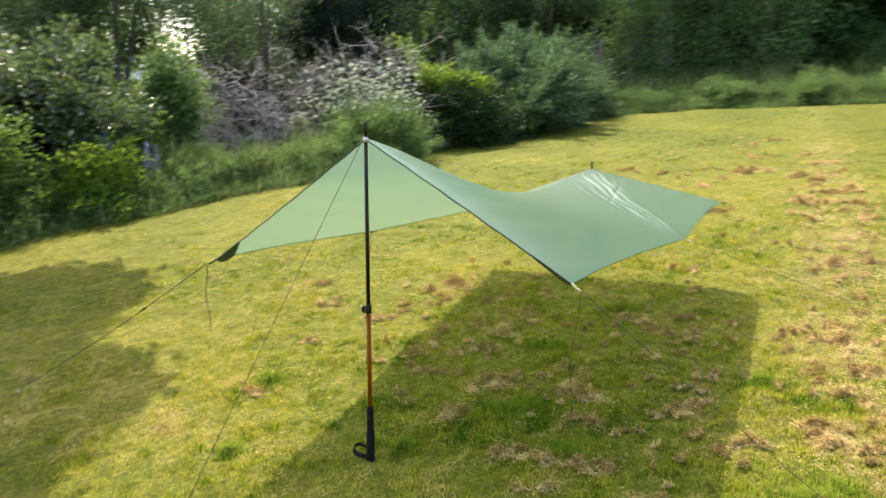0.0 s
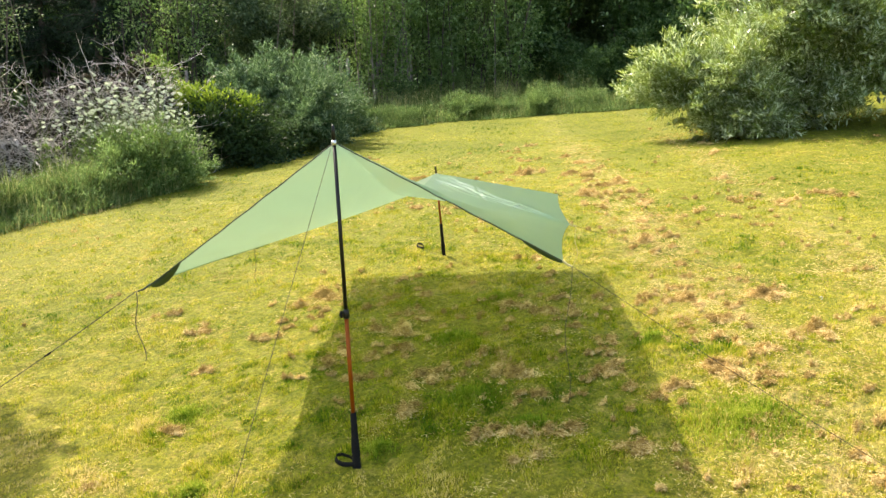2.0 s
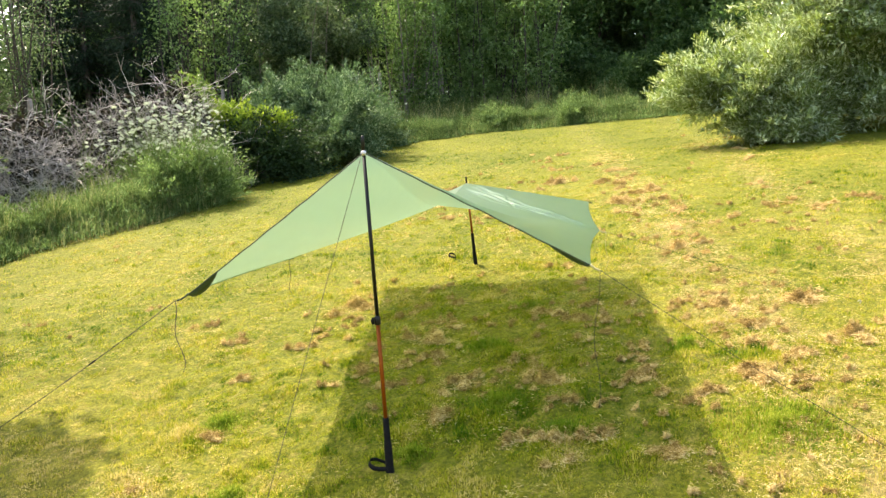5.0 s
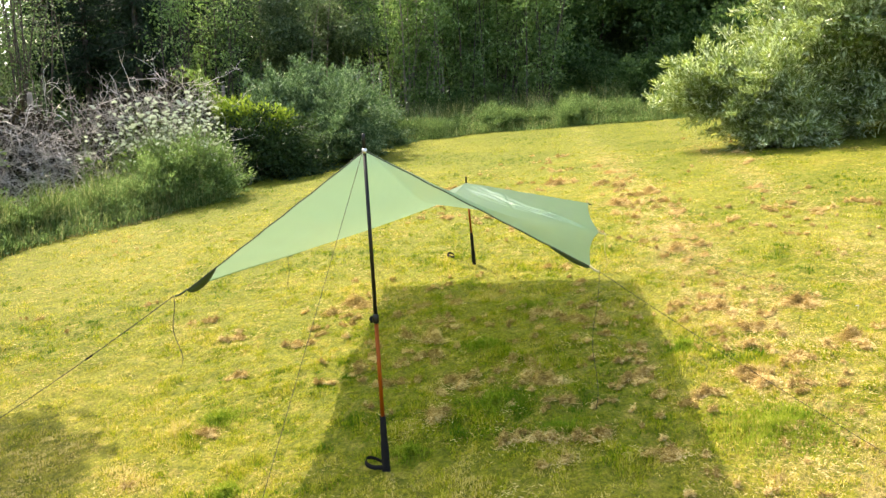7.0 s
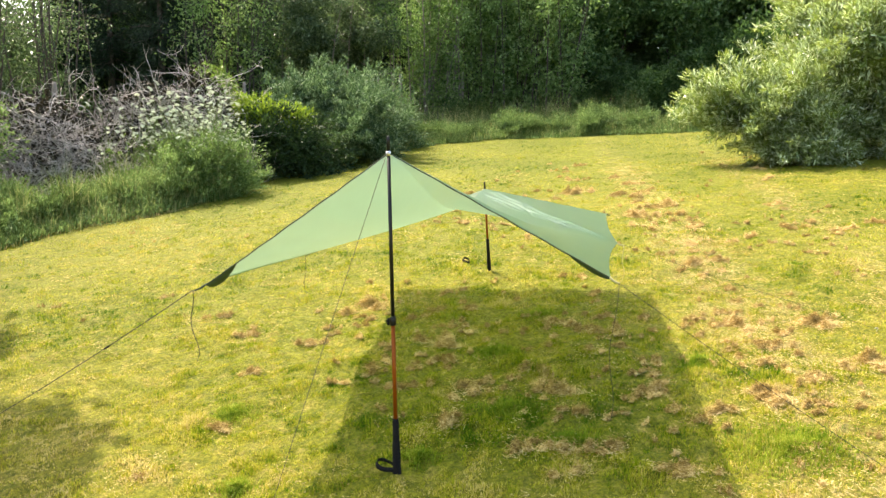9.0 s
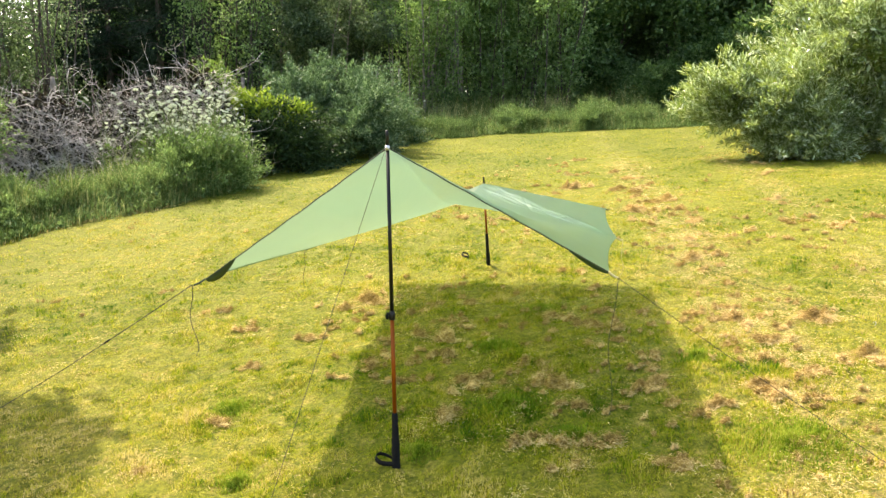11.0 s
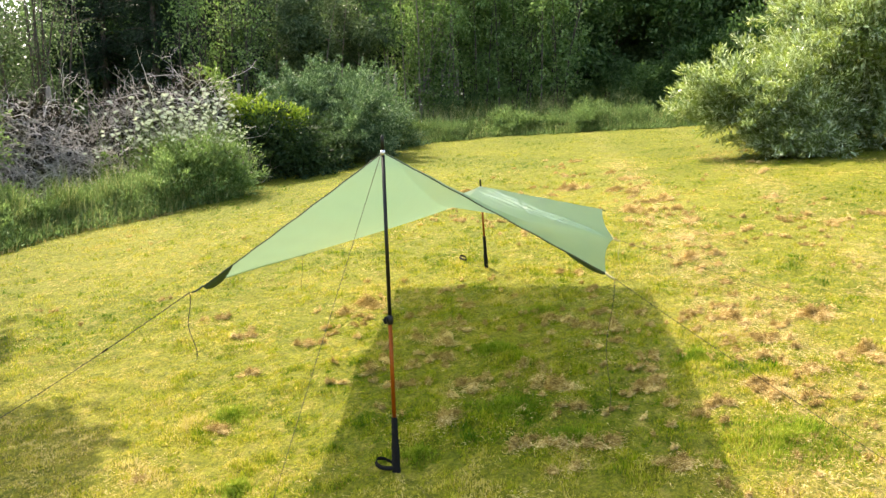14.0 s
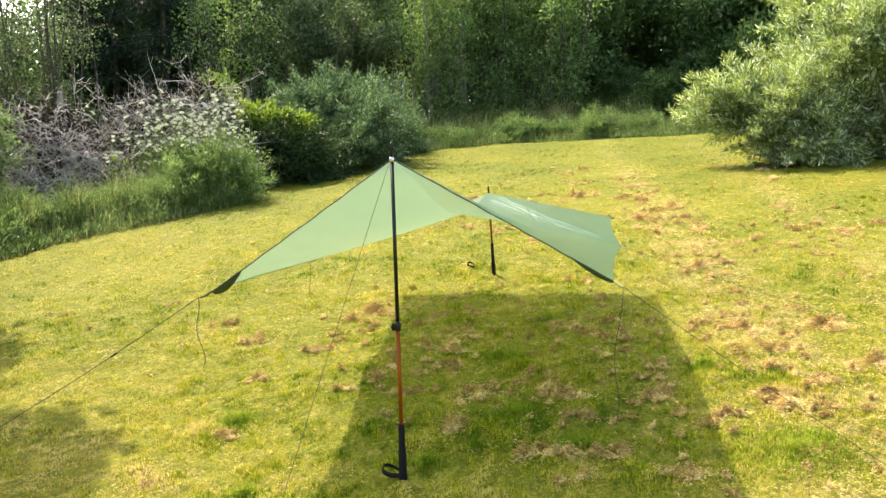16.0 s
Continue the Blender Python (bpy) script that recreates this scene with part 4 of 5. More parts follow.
def umbel_mesh(at, radius, rng):
    """A flat domed flower head with a frayed rim: florets pushed up and down between the rays."""
    na, nr = 14, 4
    a = np.arange(na) * 2 * np.pi / na
    ray = np.where(np.arange(na) % 2 == 0, 1.0, 0.62) * rng.uniform(0.75, 1.15, na)
    r = np.array((0.12, 0.45, 0.75, 1.0))[:, None] * ray[None] * radius
    tilt = rng.normal(0, 0.25, 2)
    x, y = r * np.cos(a), r * np.sin(a)
    z = 0.018 - 3.2 * r ** 2 + rng.normal(0, 0.006, r.shape) + tilt[0] * x + tilt[1] * y
    v = np.concatenate([np.stack([x, y, z], -1).reshape(-1, 3), np.stack([x[-1] * 0.3, y[-1] * 0.3, z[-1] - 0.016], -1)]) + at
    k, j = np.meshgrid(np.arange(nr), np.arange(na), indexing="ij")
    k, j = k.ravel(), j.ravel()
    f = np.stack([k * na + j, k * na + (j + 1) % na, (k + 1) * na + (j + 1) % na, (k + 1) * na + j], 1)
    return mesh_np("umbel", v, f, M_FLOWER)


def cow_parsley(rng, height, label):
    e = tagged(new("cow_parsley"), label, "wildflower", "white flowers at the border")
    lines, umb = [], []
    q, r = branch(rng, (0, 0, -0.03), (rng.normal(0, 0.08), rng.normal(0, 0.08), 1), height * 0.7, 0.006, 0.004, 6, 0.05)
    lines.append((q, r))
    for k in range(9):
        b = rng.uniform(0, 6.28)
        st = q[int(rng.integers(2, 6))]
        p, rr = branch(rng, st, (0.5 * math.cos(b), 0.5 * math.sin(b), 1), height * rng.uniform(0.22, 0.45), 0.0035, 0.002, 5, 0.06)
        lines.append((p, rr))
        umb.append(p[-1])
    part("stalk", tube_mesh("stalk", lines, M_STALK, 5), e)
    for u in umb:
        part("umbel", umbel_mesh(u, float(rng.uniform(0.022, 0.052)), rng), e, "lacy white flower head")
    n = 60
    lp = q[rng.integers(1, 5, n)] + rng.normal(0, 0.09, (n, 3))
    part("foliage", leaf_mesh("foliage", lp, rng.normal(0, 1, (n, 3)) + (0, 0, 0.2), 0.08, 0.03, M_WEED, rng), e)
    return e


stand(bush("weed_mound", "mound of feathery green weeds under white flowers", R(38), (0.9, 0.75, 0.82), 170, 110, 0.075, 0.020, M_HERB, 0.13, 0.0, M_STALK, 0.4), -2.72, 9.3)
cr = R(41)
kinds = [cow_parsley(R(42 + k), 1.45, "tall cow parsley with lacy white flower heads") for k in range(3)]
stand(kinds[0], -2.35, 9.55), stand(kinds[1], -2.6, 9.9, 40), stand(kinds[2], -2.95, 9.6, 80)
for k in range(46):
    t = cr.uniform(0, 1)
    x, y = min(-2.05, -2.65 + cr.normal(0, 0.43)), 9.65 + cr.normal(0, 0.4)
    again(kinds[k % 3], float(x), float(y), float(cr.uniform(0, 360)), float(cr.uniform(0.6, 1.22)))
for x, y, s in [(-3.7, 9.7, 1.1), (-3.9, 9.3, 1.0), (-3.4, 10.2, 1.2), (-2.2, 9.3, 0.8), (-2.0, 9.7, 0.85), (1.55, 17.6, 0.75), (1.75, 17.7, 0.7), (-3.3, 9.5, 1.15), (-3.1, 9.9, 1.25)]:
    again(kinds[0], x, y, float(cr.uniform(0, 360)), s)


def lupin(rng):
    e = tagged(new("lupin"), "blue-violet lupin flower spike", "wildflower", "lupins at the border")
    part("stalk", tube_mesh("stalk", [(np.array([(0, 0, -0.03), (0.01, 0, 0.4), (0.015, 0.01, 0.85)]), 0.005)], M_STALK, 5), e)
    n = 130
    z, a = rng.uniform(0.52, 0.87, n), rng.uniform(0, 6.28, n)
    r = 0.035 * (1.25 - (z - 0.52) / 0.35)
    pts = np.stack([0.013 + r * 0.4 * np.cos(a), r * 0.4 * np.sin(a), z], 1)
    way = np.stack([np.cos(a), np.sin(a), np.full(n, 0.3)], 1)
    part("flower_spike", leaf_mesh("flower_spike", pts, way, 0.03, 0.022, M_LUPIN, rng), e, "blue-violet petals")
    n = 40
    a = rng.uniform(0, 6.28, n)
    pts = np.stack([0.05 * np.cos(a), 0.05 * np.sin(a), rng.uniform(0.15, 0.45, n)], 1)
    part("foliage", leaf_mesh("foliage", pts, np.stack([np.cos(a), np.sin(a), np.full(n, 0.2)], 1), 0.09, 0.022, M_WEED, rng), e)
    return e


lp = stand(lupin(R(50)), -5.15, 5.75, 0, 1.1)
for x, y, s in [(-5.25, 5.85, 1.2), (-5.05, 5.7, 1.05), (-4.75, 6.05, 1.0), (-4.68, 6.15, 0.95), (-5.3, 6.0, 1.25)]:
    again(lp, x, y, float(cr.uniform(0, 360)), s)


def brush(x, y, rng, sx, sy, h, n, label):
    """A heap of dead grey branches with many twigs."""
    e = tagged(new("brush_pile"), label, "brush pile")
    e.location = (x, y, gz(x, y))
    main, twigs = [], []
    for k in range(n):
        a = rng.uniform(0, 6.28)
        r = rng.uniform(0, 1) ** 0.6
        st = np.array((sx * r * math.cos(a), sy * r * math.sin(a), rng.uniform(0, 0.75) * h * (1.05 - r * r)))
        b = rng.uniform(0, 6.28)
        p, rr = branch(rng, st, (math.cos(b), 0.7 * math.sin(b), rng.uniform(-0.1, 1.0)), rng.uniform(0.35, 1.05), rng.uniform(0.004, 0.009), 0.003, 6, 0.26)
        p[:, 2] = np.maximum(p[:, 2], 0.01)
        main.append((p, rr))
        for m in range(10):
            o = p[int(rng.integers(1, 6))]
            q, qr = branch(rng, o, p[-1] - p[0] + rng.normal(0, 0.7, 3), rng.uniform(0.12, 0.42), 0.0032, 0.0014, 4, 0.35)
            twigs.append((q, qr))
    for ln in main[:280]:
        part("branch", tube_mesh("branch", [ln], M_TWIG, 5), e)
    tagged(part("twig_tangle", tube_mesh("twig_tangle", twigs + main[280:], M_TWIG, 3), e, "thin bare twigs"), kind="stuff")
    # dark leaves added inside the heap, to paint the shaded gaps between branches
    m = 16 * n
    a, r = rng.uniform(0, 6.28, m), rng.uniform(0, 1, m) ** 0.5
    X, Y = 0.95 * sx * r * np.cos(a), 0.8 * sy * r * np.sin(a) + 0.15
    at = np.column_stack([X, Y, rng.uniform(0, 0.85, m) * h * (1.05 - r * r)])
    tagged(part("gap_shade_foliage", leaf_mesh("gap_shade_foliage", at, rng.normal(0, 1, at.shape), 0.10, 0.07, M_BRUSH_SHADE, rng), e, "added dark leaves in place of shade between the branches"), kind="stuff")
    return e


brush(-3.7, 10.7, R(51), 1.5, 0.8, 2.25, 480, "heap of dead grey branches and twigs behind the flowers")
brush(-5.2, 9.7, R(52), 1.5, 0.9, 2.15, 600, "heap of dead grey branches and twigs at the border")
brush(-3.0, 11.3, R(53), 0.95, 0.6, 2.55, 330, "heap of dead grey branches beside the lime bush")


# ---- the fence before the wood ----
def fence():
    e = tagged(new("fence"), "old wire fence with grey wooden posts before the wood", "fence")
    xs = [(-3.2, 18.8), (0.68, 19.8), (1.30, 19.9), (3.6, 21.9)]
    rng = R(61)
    for x, y in xs:
        z = gz(x, y)
        me = lathe("post", (x, y, z - 0.3), (x + rng.normal(0, 0.03), y, z + 2.0), [(0, 0.05), (2.2, 0.048), (2.28, 0.043), (2.3, 0.02)], M_POST, 8)
        part("post", me, e)
    for h in (0.35, 0.65, 0.95, 1.2, 1.42):
        pts = []
        for (x0, y0), (x1, y1) in zip(xs[:-1], xs[1:]):
            for t in np.linspace(0, 1, 6)[:-1]:
                x, y = x0 + (x1 - x0) * t, y0 + (y1 - y0) * t
                pts.append((x, y - 0.05, gz(x0, y0) * (1 - t) + gz(x1, y1) * t + h - 0.03 * 4 * t * (1 - t)))
        part("wire", tube_mesh("wire", [(np.array(pts), 0.002)], M_WIRE, 4), e)
    return e


fence()
grey = tagged(new("fence_post"), "old grey wooden post among dead branches", "post")
grey.location = (-5.15, 10.3, gz(-5.15, 10.3))
part("post", lathe("post", (0, 0, -0.3), (0.04, 0, 2.1), [(0, 0.05), (2.2, 0.045), (2.3, 0.03)], M_POST, 8), grey)

# ---- the wood ----
def thicket(name, label, rng, half_x, half_y, height, stems, per_stem, leaf, leaf_w, mat, bark, clump_r=0.15):
    """Many thin upright stems close together, each with short side shoots and small hanging sprays of leaves."""
    e = tagged(new(name), label, "thicket")
    pts, out = [], []
    for k in range(stems):
        x, y = rng.uniform(-half_x, half_x), rng.uniform(-half_y, half_y)
        h = height * rng.uniform(0.75, 1.0)
        p, r = branch(rng, (x, y, -0.1), (rng.normal(0, 0.05), rng.normal(0, 0.05), 1), h, rng.uniform(0.022, 0.042), 0.008, 10, 0.035, 0.02)
        lines = [(p, r)]
        for m in range(13):
            t = rng.uniform(0.16, 1.0) * 9
            j = min(int(t), 8)
            o = p[j] + (p[j + 1] - p[j]) * (t - j)
            b = rng.uniform(0, 6.28)
            q, rr = branch(rng, o, (math.cos(b), math.sin(b), rng.uniform(0.2, 1.0)), rng.uniform(0.3, 0.85), 0.008, 0.003, 5, 0.15, -0.05)
            lines.append((q, rr))
            n = per_stem // 13
            i = rng.uniform(0.8, 4.0, n)
            j2 = np.minimum(i.astype(int), 3)
            c = q[j2] + (q[j2 + 1] - q[j2]) * (i - j2)[:, None]
            d = rng.normal(0, clump_r, (n, 3))
            d[:, 2] -= np.abs(rng.normal(0, clump_r, n))
            pts.append(c + d)
            out.append(d + (0, 0, -0.05))
        part("stem", tube_mesh("stem", lines, bark, 5), e)
    pts, out = np.concatenate(pts), np.concatenate(out)
    part("crown", leaf_mesh("crown", pts, unit(out) + rng.normal(0, 0.5, out.shape), leaf, leaf_w, mat, rng, 0.25, 0.9), e)
    return e


wood_a = tree("deciduous_tree", "leafy green tree at the edge of the wood", R(71), 6.6, 0.04, 1.8, 360, 46, 0.17, 0.10, M_WOOD_LEAF, M_BARK, 1, 0.30)
wood_b = tree("deciduous_tree", "leafy dark green tree in the wood", R(72), 7.0, 0.04, 1.9, 360, 46, 0.17, 0.10, M_WOOD_LEAF, M_BARK, 2, 0.30)
aspen = tree("aspen_tree", "dense grey-green tree before the wood", R(79), 6.4, 0.10, 1.25, 330, 60, 0.11, 0.07, M_ALDER, M_PALE_BARK, 3, 0.26, 0.35)
light = tree("alder_tree", "slender alder with open grey-green foliage", R(74), 6.2, 0.12, 1.4, 220, 60, 0.095, 0.06, M_ALDER, M_BARK, 2, 0.28)
under = bush("undergrowth_bush", "dark undergrowth at the edge of the wood", R(75), (1.6, 1.3, 2.4), 300, 56, 0.125, 0.07, M_WOOD_LEAF, 0.22, 0.0, slope=0.0)
far_tree = tree("deciduous_tree", "tree standing deep in the wood", R(70), 7.0, 0.04, 1.9, 330, 22, 0.25, 0.15, M_WOOD_LEAF, M_BARK, 1, 0.34)
stand(wood_a, 6.4, 23.6, 20)
stand(wood_b, 8.9, 22.8, 70)
stand(aspen, -1.7, 21.2, 0)
stand(light, -9.6, 18.2, 0)
stand(under, 6.3, 22.0, 0, 0.55)
stand(far_tree, 4.6, 25.6, 0)
stand(thicket("birch_thicket", "bright thicket of slender birch stems before the wood", R(73), 1.15, 0.8, 6.4, 24, 600, 0.105, 0.06, M_BIRCH_LEAF, M_PALE_BARK), 2.35, 22.2)
stand(thicket("birch_thicket", "thin light thicket with dark upright stems", R(69), 1.1, 0.8, 6.4, 16, 400, 0.105, 0.06, M_BIRCH_LEAF, M_BARK), -3.75, 20.4)
stand(thicket("alder_thicket", "open thicket of thin dark stems beside the gap", R(68), 1.2, 0.9, 6.2, 14, 300, 0.065, 0.042, M_ALDER, M_BARK), -6.9, 14.6)
tr = R(76)
for k, (x, y, s) in enumerate([(11.2, 21.6, 1.0), (13.6, 20.2, 1.0), (16.2, 18.4, 1.0), (18.6, 15.5, 1.05), (4.3, 23.9, 0.95), (16.0, 12.5, 1.0)]):
    again(wood_a if k % 2 else wood_b, x, y, float(tr.uniform(0, 360)), s)
for x, y, s in [(-0.2, 27.0, 0.9), (7.6, 26.0, 1.15), (10.4, 25.2, 1.2), (13.2, 23.6, 1.2), (16.6, 21.5, 1.2), (-9.0, 24.2, 0.95), (-11.2, 22.8, 0.62), (20.0, 18.5, 1.2), (1.6, 27.5, 1.0), (-2.6, 27.0, 1.0),
                (-13.4, 14.0, 0.95), (-15.0, 18.0, 1.1), (18.5, 9.5, 1.1), (19.0, 5.5, 1.1), (-5.2, 27.5, 1.0), (-8.0, 28.0, 1.1)]:
    again(far_tree, x, y, float(tr.uniform(0, 360)), s)
again(aspen, -0.35, 22.3, 130, 0.95)
stand(thicket("birch_thicket", "leafy thicket of thin stems at the edge of the wood", R(67), 1.2, 0.8, 6.2, 18, 760, 0.115, 0.07, M_BIRCH_LEAF, M_BARK), 4.7, 21.9)
stand(thicket("birch_thicket", "sunlit thicket of young birches before the dark wood", R(66), 0.95, 0.7, 6.2, 12, 620, 0.115, 0.07, M_BIRCH_LEAF, M_BARK), 6.75, 20.9)
for x, y, s in [(-10.0, 10.6, 0.9), (-12.0, 8.2, 0.95), (-11.5, 19.0, 1.1), (-13.5, 11.0, 1.1)]:
    again(light, x, y, float(tr.uniform(0, 360)), s)
for x, y, s in [(7.6, 21.6, 0.5), (9.4, 20.2, 0.7), (11.6, 19.2, 1.0), (13.8, 17.8, 1.2), (3.6, 21.4, 0.45), (-1.2, 20.0, 0.7), (16.0, 15.6, 1.2), (-7.6, 10.8, 0.5)]:
    again(under, x, y, float(tr.uniform(0, 360)), s)
tall = tree("alder_tree", "dark slender trunk with a high crown", R(78), 7.5, 0.5, 1.5, 150, 60, 0.09, 0.05, M_ALDER, M_BARK, 2, 0.3, 0.25, 0.13)
stand(tall, -9.4, 11.2)
for x, y, s in [(-8.7, 11.7, 0.95), (-8.6, 13.2, 0.9), (-9.9, 13.0, 1.05)]:
    again(tall, x, y, float(tr.uniform(0, 360)), s)
sp = stand(spruce(R(77), 9.5, 2.0), -6.0, 21.0)
for x, y, turn, s in [(-7.7, 21.6, 130, 0.95), (-6.9, 23.0, 220, 1.05), (-9.2, 22.4, 300, 0.95), (-5.0, 23.6, 60, 1.0), (0.95, 25.2, 20, 0.9), (-3.4, 25.0, 200, 0.9)]:
    again(sp, x, y, turn, s)


def shade_tree():
    """A tree beside the lawn whose crown shades the grass."""
    rng = R(81)
    e = tagged(new("garden_tree"), "tree beside the lawn that shades the grass", "tree")
    x0, y0 = -7.9, 5.6
    e.location = (x0, y0, gz(x0, y0))
    p, r = branch(rng, (0, 0, -0.1), (0.05, 0, 1), 5.2, 0.13, 0.05, 8, 0.03)
    lines, cs = [(p, r)], []
    # limbs end in dense boughs; the lowest reach out over the lawn
    boughs = [(-3.86, 3.74, 4.4, 0.40), (-3.84, 3.25, 4.4, 0.40), (-3.80, 2.70, 4.4, 0.40), (-3.80, 2.15, 4.4, 0.40), (-4.45, 3.55, 4.7, 0.55), (-4.40, 2.80, 4.8, 0.55), (-5.05, 3.10, 5.0, 0.65), (-4.60, 4.05, 4.6, 0.42), (-5.05, 3.85, 4.9, 0.55),
              (-4.85, 4.90, 4.4, 0.40), (-4.95, 5.38, 4.4, 0.42), (-5.25, 5.72, 4.3, 0.34), (-5.75, 5.65, 4.4, 0.44), (-5.40, 4.95, 4.9, 0.60), (-5.60, 4.25, 5.0, 0.65), (-6.20, 5.25, 4.8, 0.65), (-6.30, 4.30, 5.2, 0.80), (-6.90, 5.40, 5.0, 0.70)]
    boughs += [(-6.9, 6.4, 7.5, 1.2), (-6.2, 5.2, 6.5, 1.0), (-7.6, 7.2, 8.2, 1.2), (-5.6, 4.5, 6.2, 0.9), (-8.2, 6.0, 7.0, 1.3), (-6.6, 3.9, 6.6, 1.1)]
    for bx, by, bz, br in boughs:
        c = np.array((bx - x0, by - y0, bz - gz(x0, y0)))
        st = p[4]
        t = np.linspace(0, 1, 7)[:, None]
        lines.append((st + (c - st) * t + np.array((0, 0, 0.5)) * t * (1 - t), np.linspace(0.05, 0.012, 7)))
        n = int(110 * (min(br, 0.8) / 0.5) ** 2)
        cs.append(c + unit(rng.normal(size=(n, 3))) * rng.uniform(0, 1, (n, 1)) ** 0.4 * br)
    pts, out = clumps(rng, np.concatenate(cs), 26, 0.09)
    part("trunk", tube_mesh("trunk", lines, M_BARK, 6), e)
    part("crown", leaf_mesh("crown", pts, rng.normal(0, 1, pts.shape) + (0, 0, -0.2), 0.17, 0.12, M_WOOD_LEAF, rng), e)


shade_tree()


# ---- far distance ----
def far_wood():
    rng = R(91)
    n = 60000
    a = rng.uniform(-0.62, 1.0, n)
    rad = rng.uniform(31, 36, n)
    top = 8.0 + 1.2 * np.sin(a * 17) + 1.0 * np.sin(a * 41 + 1)
    x, y = rad * np.sin(a), -3 + rad * np.cos(a)
    h = rng.uniform(0, 1, n) ** 0.9
    thin = (a < -0.10) & (h > 0.75) & (rng.uniform(0, 1, n) < 0.3)
    thin |= (a > -0.62) & (a < -0.46) & (h > 0.12) & (rng.uniform(0, 1, n) < 0.9)
    thin |= (a > -0.44) & (a < -0.37) & (h > 0.4) & (rng.uniform(0, 1, n) < 0.8)
    at = np.column_stack([x, y, ground_z(x, y) + h * top])[~thin]
    me = leaf_mesh("far_wood", at, rng.normal(0, 1, at.shape), 0.42, 0.25, M_WOOD_LEAF, rng)
    tagged(new("far_wood", me), "dense green wood in the distance", "wood", kind="stuff")
    # a far hillside beyond the gap in the trees; its haze is only colour
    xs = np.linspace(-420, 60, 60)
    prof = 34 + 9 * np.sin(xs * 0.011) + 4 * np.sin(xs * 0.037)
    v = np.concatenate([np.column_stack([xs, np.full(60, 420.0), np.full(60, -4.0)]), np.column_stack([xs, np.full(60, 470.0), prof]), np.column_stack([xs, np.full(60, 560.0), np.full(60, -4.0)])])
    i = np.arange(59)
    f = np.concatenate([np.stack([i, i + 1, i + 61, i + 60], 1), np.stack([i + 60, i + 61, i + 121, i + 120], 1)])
    tagged(new("backdrop", mesh_np("backdrop", v, f, M_HAZED_HILL, True)), "far hillside, haze put into its blue-green colour", "hill", kind="structure")


far_wood()


# ---- grass blades and dry clippings on the lawn ----
def lawn_blades(label, rng, n, cx, cy, sx, sy, length, width, inner=0.0):
    """Blades scattered round a point, thinning out outwards."""
    x, y = cx + rng.normal(0, sx, n), cy + rng.normal(0, sy, n)
    keep = on_lawn(x, y) & ((((x - cx) / sx) ** 2 + ((y - cy) / sy) ** 2) >= inner)
    x, y = x[keep], y[keep]
    t = 0.40 * field(x, y, 8.0, 1) + 0.25 * field(x, y, 2.2, 2) + 0.35 * field(x, y, 21.0, 3)
    at = np.column_stack([x, y, ground_z(x, y) - 0.004])
    me = blades("grass", at, length * (0.22 + 4.2 * np.clip(t, 0, 1) ** 3.2), width, 0.7, M_BLADE, rng)
    tagged(new("grass", me), label, "grass", kind="stuff")


lawn_blades("short mown grass blades round the tarp", R(101), 480000, 0.4, 0.6, 1.7, 1.3, 0.018, 0.0046)
lawn_blades("short mown grass blades farther off", R(102), 280000, 1.0, 3.8, 3.6, 2.6, 0.021, 0.008)
lawn_blades("short mown grass blades at the far side", R(103), 110000, 2.5, 10.0, 5.0, 5.0, 0.020, 0.014)


